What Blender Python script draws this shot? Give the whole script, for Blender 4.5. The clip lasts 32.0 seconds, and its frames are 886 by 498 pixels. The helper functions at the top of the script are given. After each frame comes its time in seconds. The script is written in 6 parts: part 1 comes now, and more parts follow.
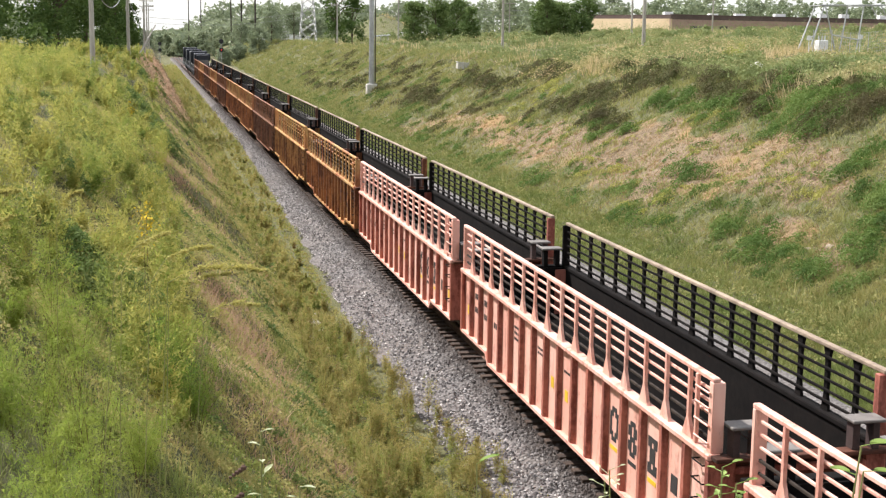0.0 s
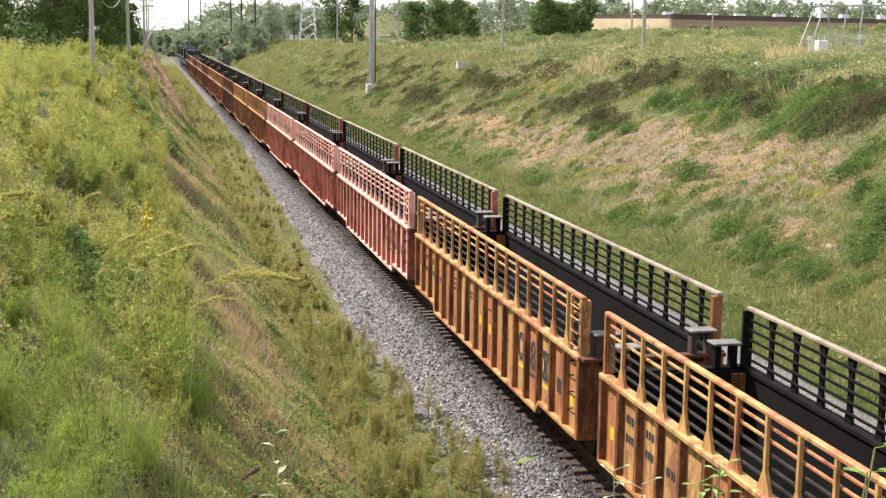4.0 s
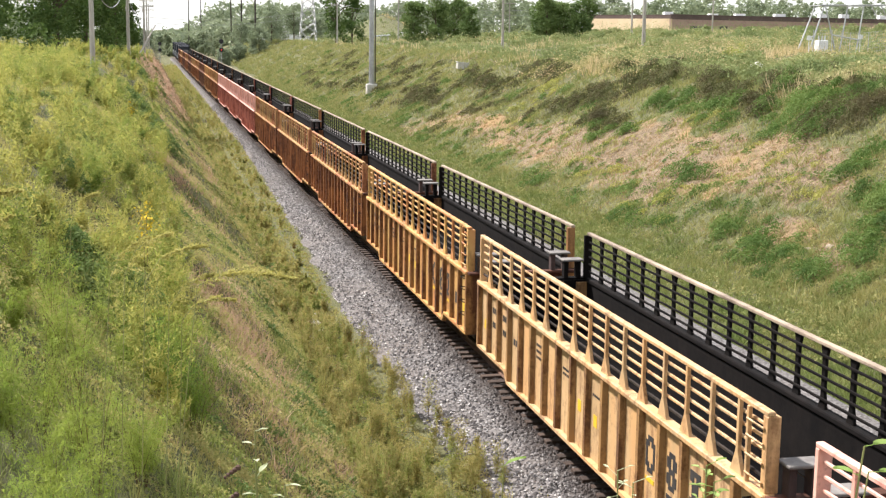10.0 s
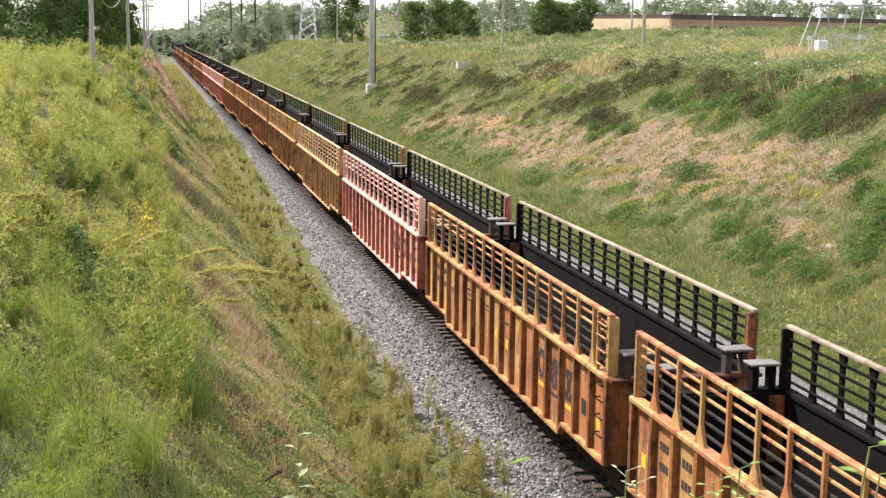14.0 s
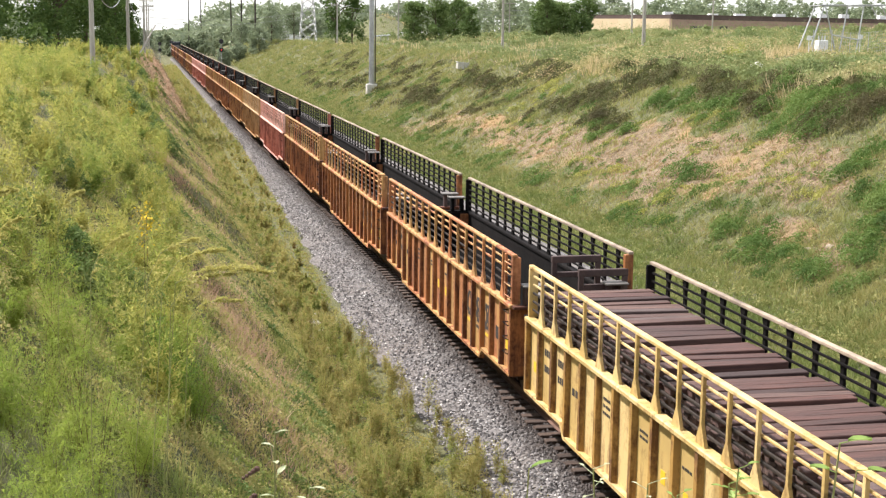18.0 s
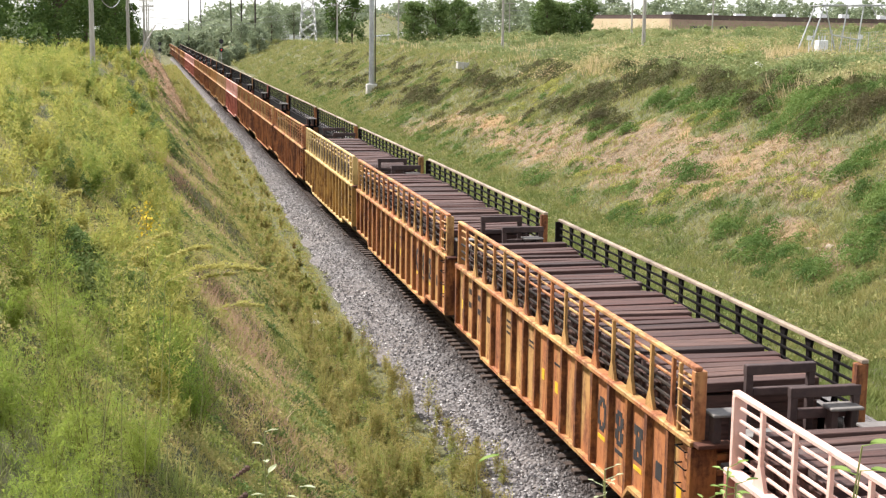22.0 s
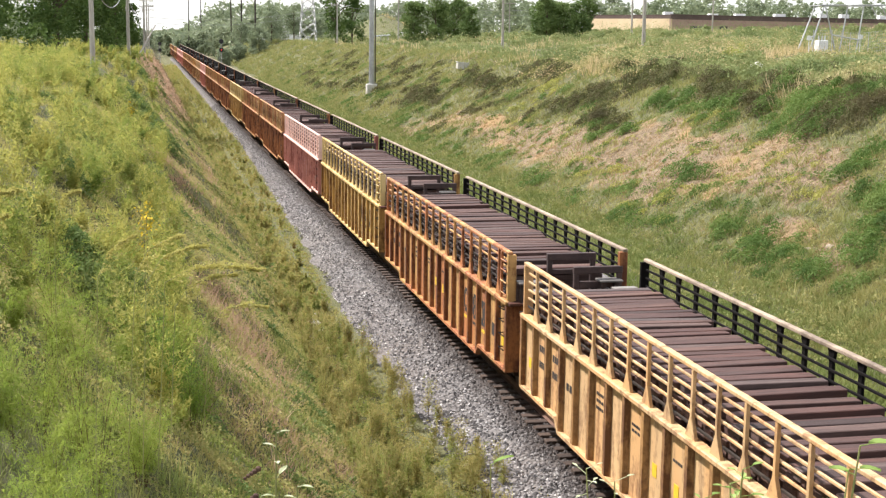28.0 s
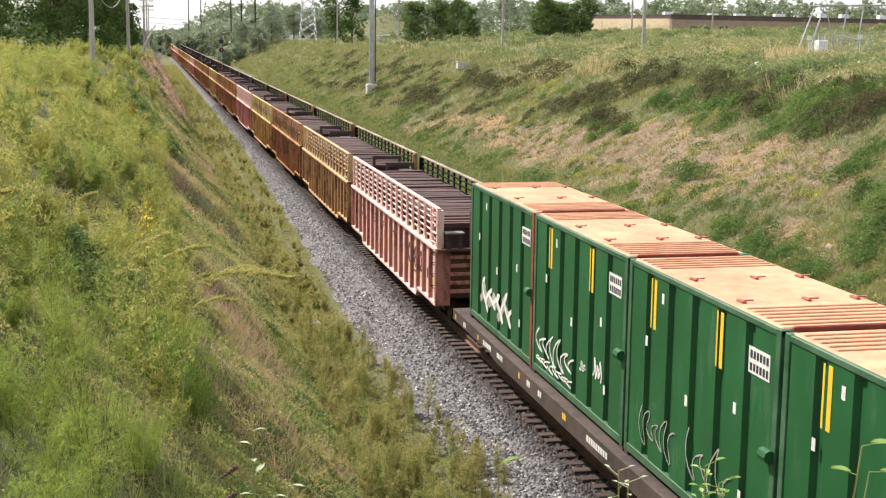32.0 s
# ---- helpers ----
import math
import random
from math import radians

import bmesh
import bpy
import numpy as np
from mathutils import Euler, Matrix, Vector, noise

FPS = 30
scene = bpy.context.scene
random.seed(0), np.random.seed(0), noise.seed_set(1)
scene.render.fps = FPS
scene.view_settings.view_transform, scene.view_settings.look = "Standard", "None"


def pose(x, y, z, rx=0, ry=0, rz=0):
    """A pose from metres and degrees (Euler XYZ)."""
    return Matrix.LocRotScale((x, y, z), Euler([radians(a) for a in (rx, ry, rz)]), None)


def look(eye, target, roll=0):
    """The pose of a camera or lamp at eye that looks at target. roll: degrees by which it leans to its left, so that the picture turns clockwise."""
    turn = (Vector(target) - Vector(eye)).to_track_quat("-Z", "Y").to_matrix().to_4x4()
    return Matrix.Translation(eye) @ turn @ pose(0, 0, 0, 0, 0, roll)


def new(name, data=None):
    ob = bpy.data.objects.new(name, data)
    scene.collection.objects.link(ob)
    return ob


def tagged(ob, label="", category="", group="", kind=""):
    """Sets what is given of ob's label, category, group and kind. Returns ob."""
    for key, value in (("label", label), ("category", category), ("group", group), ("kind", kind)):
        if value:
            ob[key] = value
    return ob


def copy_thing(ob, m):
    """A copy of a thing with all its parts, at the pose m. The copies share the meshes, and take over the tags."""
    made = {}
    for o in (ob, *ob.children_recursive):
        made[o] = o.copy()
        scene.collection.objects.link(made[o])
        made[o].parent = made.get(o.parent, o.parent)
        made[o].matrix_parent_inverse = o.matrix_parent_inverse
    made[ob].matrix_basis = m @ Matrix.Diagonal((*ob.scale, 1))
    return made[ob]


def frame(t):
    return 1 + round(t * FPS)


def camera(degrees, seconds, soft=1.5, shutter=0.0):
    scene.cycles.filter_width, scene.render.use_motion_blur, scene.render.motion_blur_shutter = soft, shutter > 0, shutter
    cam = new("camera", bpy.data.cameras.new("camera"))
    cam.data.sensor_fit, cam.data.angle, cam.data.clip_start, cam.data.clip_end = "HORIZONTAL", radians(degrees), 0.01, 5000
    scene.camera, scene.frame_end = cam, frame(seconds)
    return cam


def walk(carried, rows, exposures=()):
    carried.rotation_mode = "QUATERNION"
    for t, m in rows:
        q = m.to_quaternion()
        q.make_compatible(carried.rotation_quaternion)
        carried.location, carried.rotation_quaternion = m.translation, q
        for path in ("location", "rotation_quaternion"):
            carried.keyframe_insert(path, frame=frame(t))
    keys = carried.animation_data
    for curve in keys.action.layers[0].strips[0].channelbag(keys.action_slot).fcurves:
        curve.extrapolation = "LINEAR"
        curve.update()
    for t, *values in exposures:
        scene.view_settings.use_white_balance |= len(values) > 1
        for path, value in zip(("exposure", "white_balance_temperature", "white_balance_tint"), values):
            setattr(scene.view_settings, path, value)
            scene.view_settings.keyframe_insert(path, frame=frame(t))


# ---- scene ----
cam = camera(36.774, 32.0, soft=1.3)
EYE = Vector((-9.887, 0.0, 8.873))
YAW, PITCH, ROLL = radians(12.643), radians(-9.321), 0.671
AIM = EYE + 50 * Vector((math.sin(YAW) * math.cos(PITCH), math.cos(YAW) * math.cos(PITCH), math.sin(PITCH)))
walk(cam, [(0.0, look(EYE, AIM, ROLL)), (32.0, look(EYE, AIM, ROLL))], exposures=[(0.0, 0.77), (2.0, 0.77), (3.0, 0.82), (6.0, 0.95), (7.0, 0.98), (10.0, 0.96), (11.0, 0.88), (12.0, 0.77), (13.0, 0.77), (14.0, 0.91), (17.0, 0.97), (21.0, 0.91), (22.0, 0.96), (23.0, 0.83), (24.0, 0.74), (25.0, 0.74), (28.0, 0.95), (29.0, 0.95), (30.0, 0.75), (32.0, 0.73)])

# ---- light ----
SUN_TO = Vector((-0.44, 0.46, 0.77)).normalized()
world = bpy.data.worlds.new("sky")
scene.world = world
world.use_nodes = True
wn, wl = world.node_tree.nodes, world.node_tree.links
sky = wn.new("ShaderNodeTexSky")
sky.sky_type, sky.sun_disc = "NISHITA", False
sky.sun_elevation = math.asin(SUN_TO.z)
sky.sun_rotation = math.atan2(SUN_TO.x, SUN_TO.y)
sky.air_density, sky.dust_density, sky.ozone_density = 1.0, 1.0, 1.0
# thin bright cloud over the whole sky
veil = wn.new("ShaderNodeMix")
veil.data_type = "RGBA"
veil.inputs[0].default_value = 0.45
wl.new(sky.outputs[0], veil.inputs[6])
veil.inputs[7].default_value = (20.5, 20.9, 21.6, 1.0)
wl.new(veil.outputs[2], wn["Background"].inputs[0])
wn["Background"].inputs[1].default_value = 0.055
sun_data = bpy.data.lights.new("sun", "SUN")
sun_data.energy, sun_data.angle, sun_data.color = 5.0, radians(1.2), (1.0, 0.945, 0.915)
sun = new("sun", sun_data)
sun.matrix_world = look(SUN_TO * 300, (0, 0, 0))


# ---- materials ----
def srgb(r, g, b):
    return tuple(((c / 255 + 0.055) / 1.055) ** 2.4 if c > 10 else c / 255 / 12.92 for c in (r, g, b)) + (1.0,)


class Nodes:
    """A short way to write a node tree."""

    def __init__(self, name, rough=0.7, metal=0.0):
        self.m = bpy.data.materials.new(name)
        self.m.use_nodes = True
        self.t = self.m.node_tree
        self.b = self.t.nodes["Principled BSDF"]
        self.b.inputs["Roughness"].default_value = rough
        self.b.inputs["Metallic"].default_value = metal

    def n(self, kind, **sockets):
        node = self.t.nodes.new("ShaderNode" + kind)
        for key, value in sockets.items():
            self.put(value, node.inputs[key.replace("_", " ")])
        return node

    def put(self, value, socket):
        if isinstance(value, bpy.types.NodeSocket):
            self.t.links.new(value, socket)
        else:
            socket.default_value = value

    def space(self, scale=(1, 1, 1), world_space=False):
        if world_space:
            c = self.n("NewGeometry").outputs["Position"]
        else:
            c = self.n("TexCoord").outputs["Object"]
        mp = self.n("Mapping", Vector=c)
        mp.inputs["Scale"].default_value = scale
        return mp.outputs[0]

    def shifted(self, scale=(1, 1, 1)):
        """Object space moved by a random step for each object."""
        c = self.n("TexCoord").outputs["Object"]
        r = self.n("ObjectInfo").outputs["Random"]
        k = self.n("Math", Value=r)
        k.operation = "MULTIPLY"
        k.inputs[1].default_value = 57.0
        add = self.n("VectorMath")
        add.operation = "ADD"
        self.put(c, add.inputs[0])
        self.put(k.outputs[0], add.inputs[1])
        mp = self.n("Mapping", Vector=add.outputs[0])
        mp.inputs["Scale"].default_value = scale
        return mp.outputs[0]

    def noise(self, vector, scale, detail=4.0, rough=0.6):
        nd = self.n("TexNoise", Vector=vector, Scale=scale, Detail=detail, Roughness=rough)
        return nd.outputs["Fac"]

    def ramp(self, fac, stops):
        nd = self.n("ValToRGB", Fac=fac)
        el = nd.color_ramp.elements
        while len(el) < len(stops):
            el.new(0.5)
        for e, (at, col) in zip(el, stops):
            e.position = at
            e.color = col if not isinstance(col, (int, float)) else (col, col, col, 1)
        return nd.outputs[0]

    def mix(self, fac, a, b, how="MIX"):
        nd = self.n("Mix")
        nd.data_type, nd.blend_type = "RGBA", how
        self.put(fac, nd.inputs[0])
        self.put(a, nd.inputs[6])
        self.put(b, nd.inputs[7])
        return nd.outputs[2]

    def math(self, how, a, b=0.5):
        nd = self.n("Math")
        nd.operation = how
        self.put(a, nd.inputs[0])
        self.put(b, nd.inputs[1])
        return nd.outputs[0]

    def bump(self, height, strength=0.3, distance=0.02):
        nd = self.n("Bump", Height=height, Strength=strength, Distance=distance)
        self.put(nd.outputs[0], self.b.inputs["Normal"])

    def done(self, colour):
        self.put(colour, self.b.inputs["Base Color"])
        return self.m


def paint(name, col, rust_amount=0.5, rust=(92, 52, 30), dark=0.55, rough=0.6, alt=None):
    """Weathered paint on steel: fading, rust patches, run-down streaks, soot."""
    k = Nodes(name, rough)
    c = srgb(*col)
    low = k.noise(k.shifted(), 0.55, 3)
    faded = k.mix(k.ramp(low, [(0.35, 0.0), (0.7, 1.0)]), tuple(v * dark for v in c[:3]) + (1,), c)
    if alt:
        plates = k.noise(k.shifted((1.0, 1.0, 0.25)), 0.8, 2, 0.5)
        faded = k.mix(k.ramp(plates, [(0.48, 0.0), (0.56, 0.85)]), faded, srgb(*alt))
    st = k.noise(k.shifted((2.4, 2.4, 0.55)), 1.5, 5, 0.65)
    fine = k.noise(k.shifted(), 9.0, 6, 0.7)
    both = k.math("ADD", k.math("MULTIPLY", st, 0.55), k.math("ADD", k.math("MULTIPLY", low, 0.25), k.math("MULTIPLY", fine, 0.2)))
    edge = 0.60 - 0.14 * rust_amount
    fac = k.ramp(both, [(edge - 0.02, 0.0), (edge + 0.09, 1.0)])
    r2 = k.mix(fine, srgb(*rust), tuple(v * 0.45 for v in srgb(*rust)[:3]) + (1,))
    out = k.mix(k.math("MULTIPLY", fac, 0.3 + 0.6 * rust_amount), faded, r2)
    k.put(k.math("MULTIPLY_ADD", fac, 0.3), k.b.inputs["Roughness"])
    k.b.inputs["Roughness"].links[0].from_node.inputs[2].default_value = rough
    out = k.mix(k.ramp(k.noise(k.shifted(), 3.3, 5, 0.75), [(0.56, 0.0), (0.72, 0.55)]), out, tuple(v * 0.4 for v in srgb(*rust)[:3]) + (1,))
    k.bump(fine, 0.25, 0.01)
    return k.done(out)


def plain(name, a, b, scale=4.0, rough=0.7, metal=0.0, bump=0.3, dist=0.02, world_space=False, stretch=(1, 1, 1), gloss=0.5):
    """Two colours mixed by noise at two scales, with fine relief."""
    k = Nodes(name, rough, metal)
    k.b.inputs["Specular IOR Level"].default_value = gloss
    v = k.space(stretch, world_space) if world_space else k.shifted(stretch)
    big, small = k.noise(v, scale * 0.22, 3), k.noise(v, scale, 6, 0.7)
    f = k.math("ADD", k.math("MULTIPLY", big, 0.5), k.math("MULTIPLY", small, 0.5))
    if bump:
        k.bump(small, bump, dist)
    return k.done(k.mix(k.ramp(f, [(0.36, 0.0), (0.64, 1.0)]), srgb(*a), srgb(*b)))


def foliage(name, cols, patch=0.25, spread=0.35, rough=0.75, trans=0.25):
    """Leaves and blades: colour by broad patches of the ground and by each leaf."""
    k = Nodes(name, rough)
    pos = k.space((1, 1, 0.4), True)
    big = k.noise(pos, patch, 4, 0.6)
    rnd = k.n("NewGeometry").outputs["Random Per Island"]
    f = k.math("ADD", k.math("MULTIPLY", k.ramp(big, [(0.3, 0.0), (0.7, 1.0)]), 1 - spread), k.math("MULTIPLY", rnd, spread))
    stops = [(i / (len(cols) - 1), srgb(*c)) for i, c in enumerate(cols)]
    col = k.ramp(f, stops)
    k.b.inputs["Specular IOR Level"].default_value = 0.25
    if trans:
        tr = k.n("BsdfTranslucent", Color=col)
        mx = k.n("MixShader", Fac=trans)
        k.put(k.b.outputs[0], mx.inputs[1])
        k.put(tr.outputs[0], mx.inputs[2])
        k.put(mx.outputs[0], k.t.nodes["Material Output"].inputs[0])
    return k.done(col)


# ---- mesh helpers ----
def np_mesh(name, verts, faces, smooth=False):
    """A mesh from arrays: verts n x 3, faces m x 3 or m x 4."""
    verts, faces = np.asarray(verts, np.float32), np.asarray(faces, np.int32)
    me = bpy.data.meshes.new(name)
    n, (m, s) = len(verts), faces.shape
    me.vertices.add(n)
    me.vertices.foreach_set("co", verts.ravel())
    me.loops.add(m * s)
    me.loops.foreach_set("vertex_index", faces.ravel())
    me.polygons.add(m)
    me.polygons.foreach_set("loop_start", np.arange(0, m * s, s, dtype=np.int32))
    me.polygons.foreach_set("use_smooth", np.full(m, smooth))
    me.update(calc_edges=True)
    return me


def link_mesh(name, me, material, parent=None, label="", at=None):
    if material is not None and not me.materials:
        me.materials.append(material)
    ob = new(name, me)
    if parent is not None:
        ob.parent = parent
    if at is not None:
        ob.matrix_basis = at
    if label:
        ob["label"] = label
    return ob


def part(name, bm, material, parent=None, label="", at=None):
    me = bpy.data.meshes.new(name)
    bm.to_mesh(me)
    bm.free()
    return link_mesh(name, me, material, parent, label, at)


def thing(name, label, category, group="", kind="", at=None):
    ob = new(name)
    ob.empty_display_size = 0.2
    if at is not None:
        ob.matrix_basis = at
    return tagged(ob, label, category, group, kind)


def box(bm, x0, x1, y0, y1, z0, z1, bevel=0.0):
    g = bmesh.ops.create_cube(bm, size=1.0)["verts"]
    bmesh.ops.transform(bm, verts=g, matrix=Matrix.LocRotScale(((x0 + x1) / 2, (y0 + y1) / 2, (z0 + z1) / 2), None, (abs(x1 - x0), abs(y1 - y0), abs(z1 - z0))))
    if bevel:
        bmesh.ops.bevel(bm, geom=list({e for v in g for e in v.link_edges}), offset=bevel, segments=1, affect="EDGES")
    return bm


def rod(bm, a, b, r, r2=None, n=8):
    a, b = Vector(a), Vector(b)
    d = b - a
    m = Matrix.Translation((a + b) / 2) @ d.to_track_quat("Z", "Y").to_matrix().to_4x4()
    bmesh.ops.create_cone(bm, cap_ends=True, segments=n, radius1=r, radius2=r if r2 is None else r2, depth=d.length, matrix=m)
    return bm


def prism(bm, outline, axis, lo, hi):
    """A flat outline of (a, b) pushed along an axis: 'x' takes (y, z), 'y' takes (x, z), 'z' takes (x, y)."""
    def at(p, c):
        return {"x": (c, p[0], p[1]), "y": (p[0], c, p[1]), "z": (p[0], p[1], c)}[axis]
    lows, highs = [bm.verts.new(at(p, lo)) for p in outline], [bm.verts.new(at(p, hi)) for p in outline]
    faces = [bm.faces.new(lows), bm.faces.new(highs[::-1])]
    n = len(outline)
    for i in range(n):
        faces.append(bm.faces.new((lows[i], highs[i], highs[(i + 1) % n], lows[(i + 1) % n])))
    bmesh.ops.recalc_face_normals(bm, faces=faces)
    return bm


def bms():
    return bmesh.new()


# ---- the ground's shape ----
def step(a, b, v):
    t = np.clip((v - a) / (b - a), 0, 1)
    return t * t * (3 - 2 * t)


def waves(x, y, size, seed):
    """A cheap smooth unevenness, about -1 to 1."""
    r = np.random.RandomState(seed)
    out = 0.0
    for i in range(6):
        a, f, ph = r.uniform(0, 6.28), r.uniform(0.6, 1.8) / size, r.uniform(0, 6.28)
        out = out + np.sin((x * math.cos(a) + y * math.sin(a)) * f * 6.28 + ph + 1.3 * np.sin((x * math.sin(a) - y * math.cos(a)) * f * 4 + ph))
    return out / 3.2


def ground_z(x, y):
    x, y = np.asarray(x, float), np.asarray(y, float)
    toe_l = -5.3 + 0.25 * waves(x * 0, y, 18, 1)
    # left bank: gentler near the camera, lower and steeper far off
    far = step(60, 190, y)
    top_l = 6.6 - 1.6 * step(95, 180, y) - 2.5 * step(250, 420, y)
    grade = 0.95 + 0.75 * far
    rise = np.clip(toe_l - x, 0, 80) * grade
    left = -0.85 + np.minimum(rise, top_l + 0.85) - 0.35 * np.exp(-((rise - top_l - 0.85) / 1.2) ** 2)
    left = left + 0.25 * waves(x, y, 9, 2) * step(0, 2, toe_l - x)
    # fill beside the camera
    yy = np.clip(y, 0, 60)
    fill = np.maximum(7.2 - 0.4 * yy - 1.5 * np.clip(yy - 4.2, 0, 60) - 1.2 * np.clip(x + 7.5, 0, 10),
                      6.3 - 0.22 * yy - 0.6 * np.clip(yy - 12, 0, 60) - 1.6 * np.clip(x + 10.2, 0, 10))
    left = np.where((x < -3.8), np.maximum(left, fill), left)
    toe_r = 12.6 + 0.5 * waves(x * 0, y, 25, 3)
    top_r = 6.0 - 0.5 * step(170, 330, y) - 3.0 * step(330, 520, y)
    right = -0.6 + np.minimum(np.clip(x - toe_r, 0, 200) * 0.5, top_r + 0.6)
    right = right + 0.3 * waves(x, y, 14, 4) * step(0, 5, x - toe_r) + 0.12 * waves(x, y, 4, 5) * step(0, 3, x - toe_r)
    right = right + 1.3 * step(27, 46, x) + 2.2 * step(50, 115, x) + 5.2 * np.exp(-((x - 42) / 7) ** 2 - ((y - 300) / 14) ** 2)
    bed = -0.62 + 0.03 * waves(x, y, 3, 6)
    z = np.where(x < toe_l, left, np.where(x > toe_r, right, bed))
    z = np.where((x < -3.8) & (x >= toe_l), np.maximum(fill, -0.85), z)
    return z


def gz(x, y):
    return float(ground_z(np.array([x]), np.array([y]))[0])


# ---- paints and surfaces ----
PAINT = {
    "pink": paint("salmon_paint", (232, 172, 154), 0.44, (142, 72, 58), 0.82, alt=(228, 182, 166)),
    "pale": paint("pale_pink_paint", (232, 192, 178), 0.36, (148, 88, 74), 0.82),
    "yellow": paint("ochre_yellow_paint", (208, 164, 96), 0.68, (122, 66, 32), 0.7, alt=(186, 124, 74)),
    "tan": paint("weathered_tan_paint", (210, 174, 128), 0.62, (118, 74, 44), 0.72, alt=(200, 156, 106)),
    "cream": paint("cream_yellow_paint", (206, 174, 108), 0.62, (122, 76, 40), 0.72, alt=(212, 184, 128)),
    "orange": paint("rusty_orange_paint", (204, 158, 96), 0.76, (112, 60, 36), 0.66, alt=(170, 104, 64)),
    "brown": paint("rusty_brown_paint", (150, 98, 64), 0.85, (80, 46, 30), 0.62),
}
# ribs, lower sheets and ends: rustier than racks and panels, shade painted in too
SHADED_RUST = {
    "pink": paint("shaded_rusty_salmon", (186, 112, 94), 0.9, (112, 52, 40), 0.7),
    "pale": paint("shaded_rusty_pale", (186, 122, 108), 0.85, (122, 62, 52), 0.7),
    "yellow": paint("shaded_rusty_ochre", (172, 122, 66), 0.98, (90, 48, 26), 0.6),
    "tan": paint("shaded_rusty_tan", (180, 136, 84), 0.95, (100, 60, 36), 0.64),
    "cream": paint("shaded_rusty_cream", (188, 144, 74), 0.92, (96, 54, 28), 0.64),
    "orange": paint("shaded_rusty_orange", (170, 106, 54), 1.0, (86, 44, 25), 0.58),
    "brown": paint("shaded_rusty_brown", (126, 78, 50), 0.95, (70, 40, 26), 0.58),
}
M_BLACK = plain("black_steel", (9, 8, 8), (27, 23, 21), 6, 0.9, gloss=0.12)
M_SOOTRAIL = plain("dusty_black_rail", (26, 23, 21), (66, 57, 50), 7, 0.85, gloss=0.2)
# rear ends: grime, with the shade of the end face in the colour
M_ENDSHADE = plain("shaded_grimy_end", (46, 32, 27), (104, 66, 52), 3, 0.85, gloss=0.2)
M_DIRTY = plain("grimy_tan_paint", (98, 84, 70), (172, 154, 132), 3, 0.75)
M_FLOOR = plain("black_floor", (6, 6, 6), (20, 17, 16), 3, 0.97, gloss=0.05)
def tie_wood():
    k = Nodes("creosoted_wood", 0.85)
    v = k.shifted((0.5, 6, 6))
    rnd = k.n("ObjectInfo").outputs["Random"]
    base = k.ramp(rnd, [(0.0, srgb(50, 34, 31)), (0.3, srgb(92, 60, 52)), (0.6, srgb(74, 50, 45)), (0.85, srgb(106, 78, 68)), (1.0, srgb(84, 74, 72))])
    grain = k.noise(v, 2.4, 6, 0.7)
    k.bump(grain, 0.5, 0.02)
    return k.done(k.mix(k.ramp(grain, [(0.35, 0.75), (0.65, 0.0)]), base, srgb(42, 30, 28)))


M_TIE = tie_wood()
M_TIE2 = plain("track_tie_wood", (40, 30, 25), (84, 66, 54), 2.5, 0.9, stretch=(0.5, 6, 6), bump=0.5)
M_WHEEL = plain("brown_wheel_steel", (48, 36, 30), (82, 60, 46), 5, 0.6, 0.5)
M_RAIL = plain("rusty_rail", (74, 52, 42), (112, 84, 68), 6, 0.55, 0.5)
M_MARK = plain("dark_marking_paint", (30, 30, 34), (58, 54, 52), 8, 0.7)
M_MARKW = plain("white_marking_paint", (190, 186, 176), (226, 222, 212), 8, 0.7)
M_MARKG = plain("dusty_marking_paint", (120, 112, 100), (190, 182, 168), 14, 0.8)
M_STOP = plain("dark_brown_timber", (44, 33, 32), (76, 58, 54), 6, 0.8)
M_SLAB = plain("grey_end_plate", (84, 80, 78), (128, 122, 116), 6, 0.7)
M_MARKY = plain("yellow_marking_paint", (206, 164, 34), (226, 190, 56), 8, 0.6)
M_DECK = plain("flatcar_dark_brown", (44, 35, 31), (84, 68, 58), 5, 0.7)
M_GREEN = paint("container_green", (28, 88, 44), 0.32, (70, 102, 66), 0.74, 0.5)
M_GREEND = plain("container_green_trim", (22, 70, 38), (82, 110, 82), 3, 0.5)
M_TARP = plain("salmon_roof", (168, 118, 86), (204, 156, 120), 3, 0.75)
M_LATCH = plain("rusty_red_latch", (110, 44, 30), (150, 70, 48), 8, 0.6)
M_LOCO = plain("dark_blue_loco", (14, 17, 26), (30, 34, 44), 3, 0.5)
M_WOODP = plain("grey_weathered_pole", (138, 132, 122), (184, 178, 168), 3, 0.85, stretch=(6, 6, 0.6))
M_DARKP = plain("dark_creosote_pole", (42, 36, 32), (70, 60, 54), 3, 0.85, stretch=(6, 6, 0.6))
M_STEELP = plain("galvanised_steel", (150, 150, 150), (190, 190, 188), 3, 0.45, 0.6)
M_STONE = plain("tan_grey_stone", (124, 112, 94), (166, 152, 130), 4, 0.9)
M_CONC = plain("concrete", (168, 164, 154), (204, 200, 190), 4, 0.85)
M_WIRE = plain("grey_wire", (120, 120, 118), (160, 160, 158), 4, 0.6)
M_SIGNAL = plain("black_signal_head", (18, 18, 20), (34, 34, 36), 4, 0.6)
M_BARK = plain("tree_bark", (62, 50, 40), (98, 84, 70), 5, 0.9, stretch=(4, 4, 0.7))

